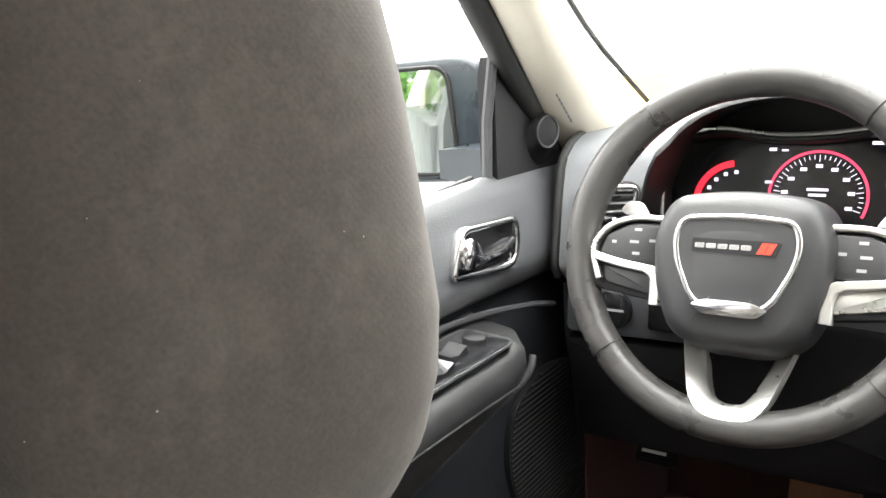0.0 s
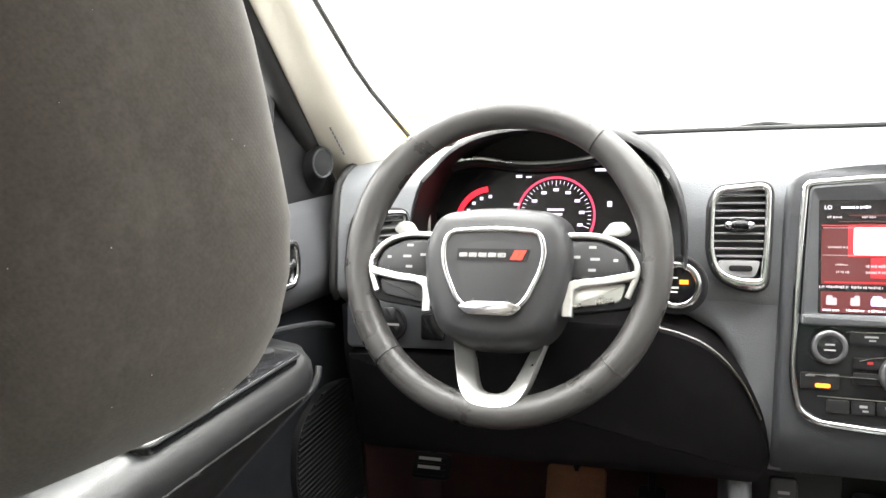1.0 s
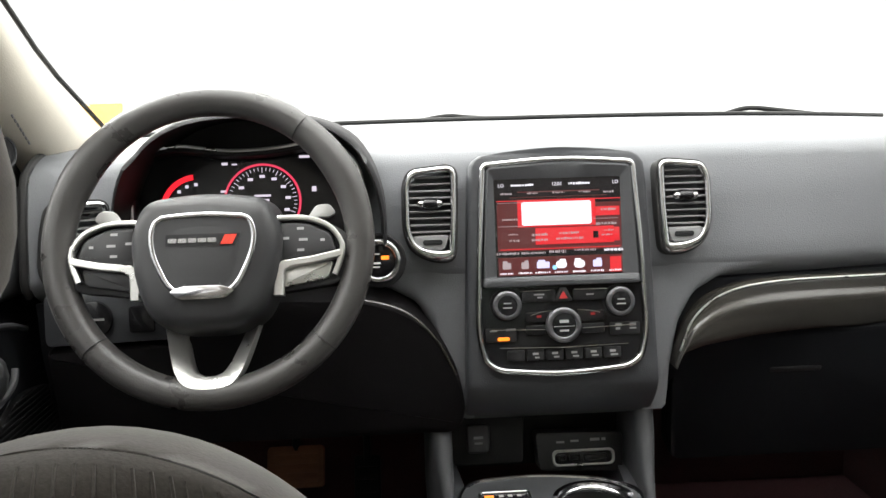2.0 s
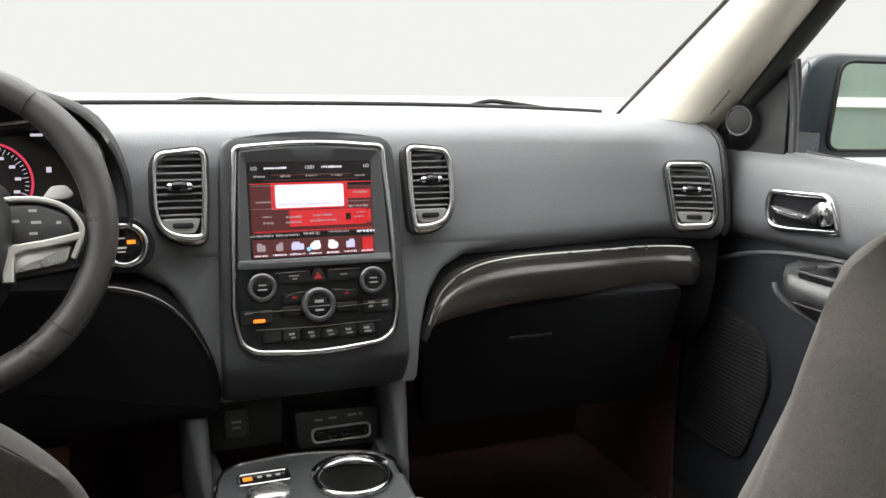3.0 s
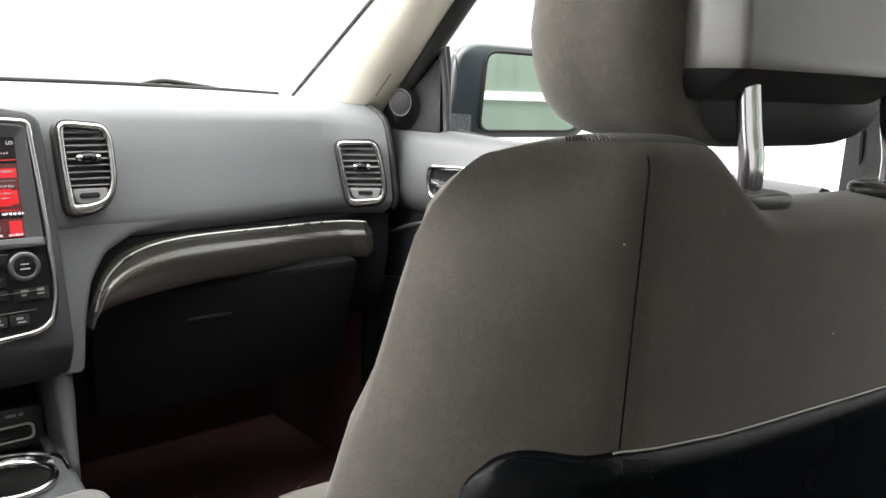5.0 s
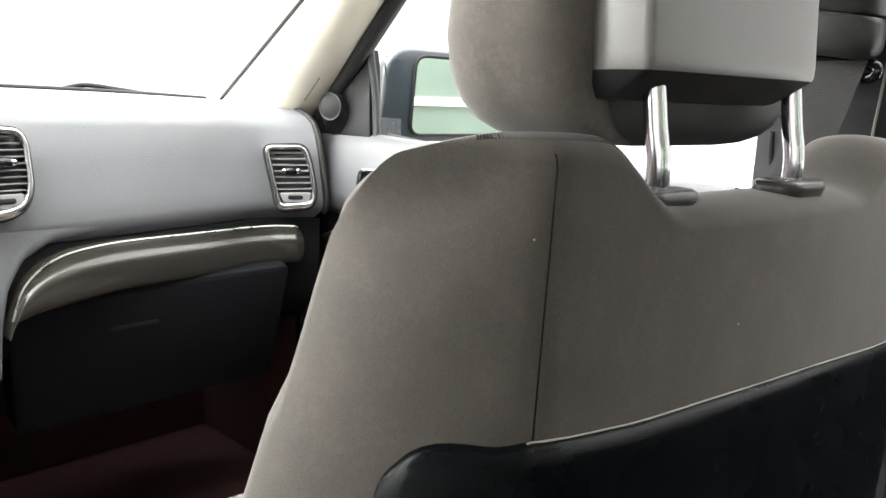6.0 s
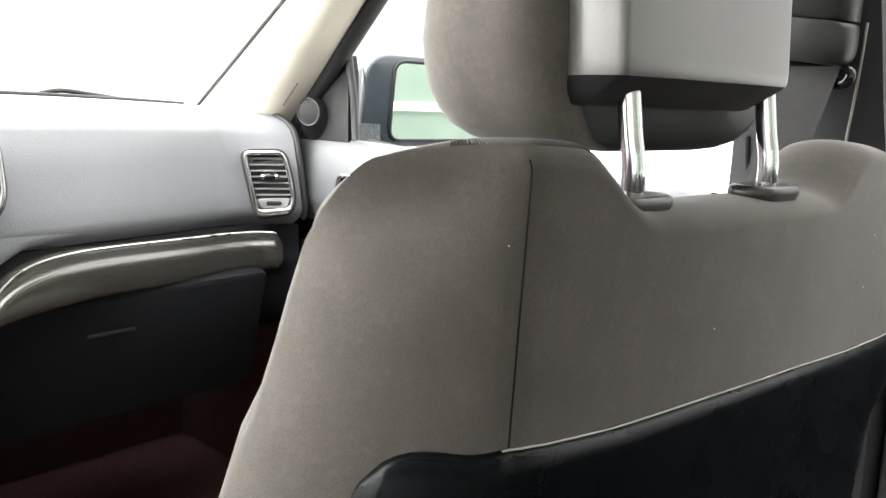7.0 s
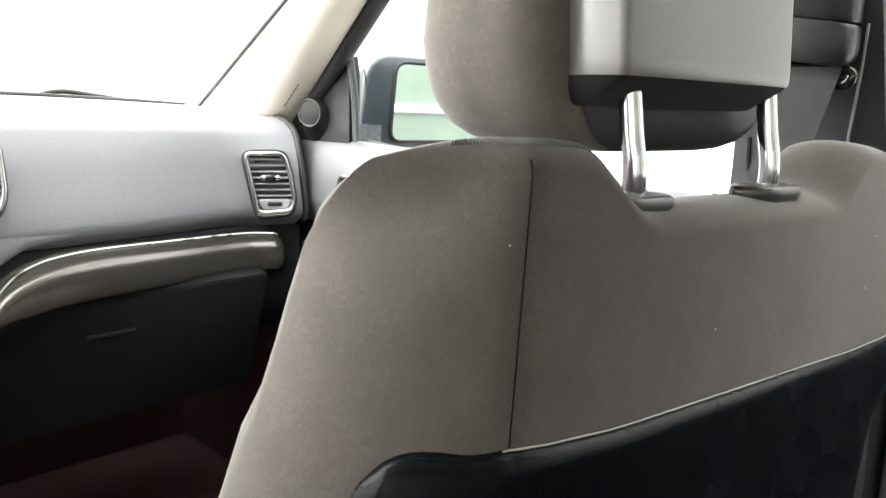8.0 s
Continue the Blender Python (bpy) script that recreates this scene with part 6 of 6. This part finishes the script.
    for f in fs:
        ze = table(edge_z, f)
        share = (ze - base) / (top(f) - base)
        thick = 0.010 * min(1.0, max(0.10, (1.74 - f) / 0.14)) + 0.012 * max(0.0, f - 1.23) * (1.70 - min(f, 1.70))
        col = [skin(f, share - d / 0.5, thick * g) for d, g in ((0.0, 0.10), (0.0012, 0.45), (0.0030, 0.72), (0.0060, 0.92), (0.010, 1.0), (0.03, 1.0), (0.07, 1.0), (0.13, 1.0), (0.20, 1.0))]
        edge.append(skin(f, share, thick * 0.2))
        rings.append(col + [skin(f, share - 0.40, -0.006), skin(f, share, -0.006)])
    bm = B()
    loft(bm, rings)
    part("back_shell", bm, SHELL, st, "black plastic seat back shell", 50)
    # the glint along the shell's edge is put in as a thin pale tube
    bm = B()
    tube(bm, edge[:-30], 0.0007, 6)
    part("shell_glint_line", bm, PALE_EDGE, st, "thin edge line drawn for the shell's glint")
    return back


def seat(cx, dy, dz, hz, hx, wide, turn, label):
    st = thing("front_seat", (cx, 0.30 + dy, 0.05), label, "car seat", "front seats")

    flare = 0.02

    def top(u):
        a = abs(u)
        edge_ = wide + (flare if u * cx > 0 else 0.0)
        dome = 0.866 - 4.0 * (a - 0.225) ** 2 - 0.030 * max(0.0, (a - edge_ + 0.10) / 0.10) ** 2.5
        k = max(0.0, min(1.0, (a - 0.088) / 0.072))
        return 0.8265 + (dome - 0.8265) * k * k * (3 - 2 * k)

    z0 = 0.30

    def spot(a, t, puff=0.0):
        """A point of the backrest's skin: angle a round it (back is 270 degrees), share t of its height."""
        c, s = math.cos(a), math.sin(a)
        e = 0.42
        uu = (abs(c) ** e) * (1 if c > 0 else -1)
        vv = (abs(s) ** e) * (1 if s > 0 else -1)
        zt = z0 + t * (0.86 - z0)
        front = 0.272 + 0.55 * (0.82 - zt)
        back = 0.178 + 0.02 * max(0, (0.72 - zt))
        mid, half = (front + back) / 2, (front - back) / 2
        q = max(0.0, (t - 0.955) / 0.045)
        hw = wide + (flare * (1 - max(0.0, vv)) if c * cx > 0 else 0.0) - 0.10 * max(0.0, -vv) ** 2
        y = mid + vv * (half * max(0.02, math.cos(q * math.pi / 2)) + puff)
        u = uu * (hw * (1 - 0.03 * (1 - math.cos(q * math.pi / 2))) + puff)
        zz = z0 + (top(u) - z0) * (t if t < 0.955 else 0.955 + 0.045 * math.sin(q * math.pi / 2))
        return Vector((cx + u, y + dy, zz + dz))

    swing = Matrix.Translation((cx, 0.2 + dy, 0)) @ Matrix.Rotation(radians(turn), 4, "Z") @ Matrix.Translation((-cx, -0.2 - dy, 0))
    if cx > 0:
        back = passenger_backrest(st, cx, swing.inverted())
    else:
        bm = B()
        ts = [0, 0.15, 0.3, 0.45, 0.55, 0.65, 0.72, 0.78, 0.83, 0.87, 0.90, 0.93, 0.955] + [0.955 + 0.045 * k / 10 for k in range(1, 11)]
        # angles spread so that the flat back and front get as many points as the corners
        angles = []
        for q4 in range(4):
            for k in range(44):
                f = k / 44
                angles.append(math.pi / 2 * (q4 + 0.5 - 0.5 * math.cos(math.pi * f)))
        rings = [[spot(a, t) for a in angles] for t in ts]
        loft(bm, rings, caps=False)
        bm.verts.ensure_lookup_table()
        n = len(angles)
        bm.faces.new([bm.verts[i] for i in range(n)][::-1])
        # the ridge is closed in strips from front to back, so that it follows the notch
        ridge = [bm.verts[i] for i in range(len(bm.verts) - n, len(bm.verts))]
        for i in range(n // 2):
            ids = []
            for j in (i, i + 1, (n - i - 1) % n, (n - i) % n):
                if j not in ids:
                    ids.append(j)
            bm.faces.new([ridge[j] for j in ids])
        back = part("backrest", bm, FABRIC_FINE, st, "dark grey cloth backrest", 75)
        # fine seams down the back corners
        bm = B()
        tube(bm, [spot(radians(308.3), t, 0.0002) for t in (0.978, 0.972, 0.966, 0.96, 0.95, 0.94, 0.93, 0.9, 0.85, 0.8, 0.75, 0.7, 0.65)], 0.0008, 6)
        part("seam", bm, RUBBER, back)
        # stitches over the shoulder seam
        bm = B()
        last = None
        for k in range(260):
            a = radians(278 + 78 * k / 259)
            p = spot(a, 0.98)
            if not 0.10 < abs(p.x - cx) < 0.262 or (last and (p - last).length < 0.0036):
                continue
            last = p
            tube(bm, [spot(a, t, 0.0) for t in (0.982, 0.987, 0.992)], 0.0005, 5)
        tagged(part("stitching", bm, FABRIC_FINE, back, "fine stitches along the shoulder seam"), kind="stuff")
        # plastic back shell, moulded over the lower back
        bm = B()
        rings = []
        edge = []
        for k in range(61):
            a = radians(180 + 168 * k / 60)
            p = spot(a, 0.6)
            u = p.x - cx
            ztop = 0.676 - 0.04 * -u + 0.010 * (u / 0.2) ** 2
            ztop -= 0.005 * max(0.0, (abs(u) - 0.12) / 0.12) if u * cx < 0 else 0.0
            drop = max(0.0, math.sin(a) + 0.46) if u * cx < 0 else 0.0
            ztop -= 0.30 * drop ** 1.6
            tt = (ztop - z0) / (top(u) - z0)
            col = [spot(a, tt * f, 0.004 if f > 0.985 else 0.010) for f in (1.0, 0.985, 0.95, 0.85, 0.7, 0.5, 0.25, 0.02)]
            edge.append(col[0])
            rings.append(col + [spot(a, tt * f, -0.006) for f in (0.02, 0.5, 1.0)])
        loft(bm, rings)
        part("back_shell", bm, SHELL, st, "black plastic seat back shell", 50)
        # edge glint drawn as a thin tube here too
        bm = B()
        tube(bm, edge, 0.0008, 6)
        part("shell_glint_line", bm, BRONZE, st, "thin edge line drawn for the shell's glint")
    # cushion
    bm = B()
    rings = []
    for y, z0, z1, hw in ((0.36, 0.20, 0.385, 0.21), (0.42, 0.18, 0.395, 0.225), (0.60, 0.17, 0.395, 0.225), (0.70, 0.17, 0.390, 0.22), (0.77, 0.19, 0.375, 0.21), (0.80, 0.22, 0.33, 0.19)):
        rings.append([Vector((cx + p[0], y + dy, (z0 + z1) / 2 + p[1] + dz)) for p in rrect(2 * hw, z1 - z0, min(0.06, (z1 - z0) * 0.4), 6)])
    loft(bm, rings)
    part("cushion", bm, FABRIC_FINE, st, "dark grey cloth seat cushion", 60)
    bm = B()
    block(bm, (cx - 0.22, 0.30 + dy, 0.05), (cx + 0.22, 0.76 + dy, 0.20 + dz), 0.01)
    part("seat_base", bm, SATIN, st, "black seat base and rails")
    # headrest
    hb = 0.862 + dz + hz
    bm = B()
    rings = []
    for j in range(19):
        t = 0.224 * (0.5 - 0.5 * math.cos(math.pi * j / 18)) - (0.006 * (1 - j / 18) if cx > 0 else 0.0)
        ex = 4.2 if t < 0.112 else 3.0
        k = max(0.30, (1 - min(1.0, abs((t - 0.112) / (0.1185 if cx > 0 and t < 0.112 else 0.1125))) ** ex) ** (1 / ex))
        o = rounded([(-0.150, -0.055), (0.150, -0.055), (0.174, 0.035), (0.11, 0.088), (-0.11, 0.088), (-0.174, 0.035)], [0.028, 0.028, 0.05, 0.04, 0.04, 0.05], 7)
        slim = k * (1 - 0.18 * max(0.0, (t - 0.07) / 0.15))
        rings.append([Vector((cx + hx + p[0] * slim, 0.282 + 0.012 * (t / 0.2) + p[1] * (0.55 + 0.45 * k) + dy, hb + t)) for p in o])
    loft(bm, rings[1:])
    hr = part("headrest", bm, FABRIC, st, "dark grey woven cloth headrest", 60)
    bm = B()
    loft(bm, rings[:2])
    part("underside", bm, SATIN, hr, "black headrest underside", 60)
    # black moulding below the shell, wrapped round the back of the cushion
    if cx > 0:
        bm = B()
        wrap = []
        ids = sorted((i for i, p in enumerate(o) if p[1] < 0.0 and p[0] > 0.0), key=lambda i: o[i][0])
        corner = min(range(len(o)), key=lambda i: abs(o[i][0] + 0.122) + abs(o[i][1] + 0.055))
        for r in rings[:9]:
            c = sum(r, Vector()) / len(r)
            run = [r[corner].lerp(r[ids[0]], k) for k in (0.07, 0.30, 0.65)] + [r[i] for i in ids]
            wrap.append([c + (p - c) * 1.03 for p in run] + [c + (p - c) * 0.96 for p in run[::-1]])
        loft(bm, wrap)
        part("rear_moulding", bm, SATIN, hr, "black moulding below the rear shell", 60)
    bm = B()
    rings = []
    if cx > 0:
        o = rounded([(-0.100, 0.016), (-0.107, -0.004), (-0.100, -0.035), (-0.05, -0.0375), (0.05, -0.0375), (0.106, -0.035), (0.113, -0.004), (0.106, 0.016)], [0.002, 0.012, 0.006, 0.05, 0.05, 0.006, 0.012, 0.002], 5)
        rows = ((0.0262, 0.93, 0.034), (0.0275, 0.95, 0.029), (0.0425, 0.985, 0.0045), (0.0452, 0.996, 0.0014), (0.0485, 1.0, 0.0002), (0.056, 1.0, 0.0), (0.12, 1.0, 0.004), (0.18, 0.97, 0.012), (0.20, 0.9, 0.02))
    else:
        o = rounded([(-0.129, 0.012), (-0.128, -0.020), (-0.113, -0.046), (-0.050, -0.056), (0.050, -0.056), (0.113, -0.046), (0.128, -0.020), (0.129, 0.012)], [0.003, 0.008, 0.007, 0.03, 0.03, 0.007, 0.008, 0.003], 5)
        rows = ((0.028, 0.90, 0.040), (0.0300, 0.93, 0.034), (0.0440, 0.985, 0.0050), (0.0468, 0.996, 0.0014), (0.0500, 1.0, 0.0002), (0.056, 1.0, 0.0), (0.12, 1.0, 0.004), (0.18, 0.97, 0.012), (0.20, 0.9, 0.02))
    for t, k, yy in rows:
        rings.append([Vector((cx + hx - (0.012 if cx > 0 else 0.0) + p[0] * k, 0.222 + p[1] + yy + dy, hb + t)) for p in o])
    # Same moulding as the face; shade on its lower slope is put in as blacker material.
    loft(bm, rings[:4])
    part("shell_shaded_edge", bm, SATIN, hr, "lower edge of the rear shell, shade put in as matt black", 50)
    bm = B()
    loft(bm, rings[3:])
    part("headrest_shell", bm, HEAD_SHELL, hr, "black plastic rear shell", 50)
    for s in (-1, 1):
        sunk = (0.004 if s < 0 else 0.004) if cx > 0 else 0.0
        gx = cx + s * 0.088 + (0.009 if cx > 0 else 0.0)
        bm = B()
        tube(bm, spline([(gx, 0.201 + dy, 0.80 + dz), (gx, 0.199 + dy, 0.845 + dz), (gx, 0.204 + dy, 0.875 + dz), (gx, (0.212 if cx > 0 else 0.224) + dy, 0.93 + dz + hz)], 6), 0.0080 if cx > 0 else 0.0070, 14)
        part("headrest_post", bm, CHROME, hr, "bent chrome post")
        bm = B()
        loft(bm, [[Vector((gx + p[0] * k, (0.201 if cx > 0 else 0.208) + dy + p[1] * k, z + dz + 0.009 - sunk)) for p in rrect(0.068 if cx > 0 else 0.064, 0.042, 0.0205, 6)] for z, k in ((0.814, 0.92), (0.818, 0.99), (0.821, 1.0), (0.824, 0.97), (0.8255, 0.90), (0.826, 0.78), (0.8252, 0.5), (0.8245, 0.3))])
        part("post_guide", bm, LEATHER, back, "black plastic post guide")
    # the seat stands slightly turned on its rails
    for ob in st.children_recursive:
        ob.data.transform(swing)
    return st


seat(0.388, -0.012, -0.039, 0.0, 0.0, 0.315, -7, "dark grey cloth passenger seat with raised headrest and black back shell")
seat(-0.496, -0.012, -0.062, -0.022, -0.005, 0.277, 0, "dark grey cloth driver seat with lowered headrest")

# ---- loose things ----
bm = B()
prism(bm, rounded([(-0.036, -0.035), (0.036, -0.035), (0.036, 0.035), (-0.036, 0.035)], 0.004), -0.0008, 0.0, plane_at((-0.690, 1.360, 0.862), 40, 12))
tagged(part("card", bm, YELLOW), "bright yellow card standing on the dashboard against the windscreen", "card")
for side in (-1, 1):
    w = thing("wiper", (side * 0.2 + 0.2, 1.62, 0.86), "black windscreen wiper resting at the base of the glass", "wiper", "windscreen wipers")
    bm = B()
    arc = [(-0.165, 1.62, 0.842), (-0.11, 1.62, 0.850), (-0.05, 1.62, 0.845), (0.12, 1.62, 0.838)] if side < 0 else [(0.45, 1.61, 0.841), (0.495, 1.61, 0.850), (0.56, 1.60, 0.843), (0.66, 1.58, 0.829)]
    tube(bm, spline(arc, 5), 0.005, 8)
    part("blade", bm, RUBBER, w)
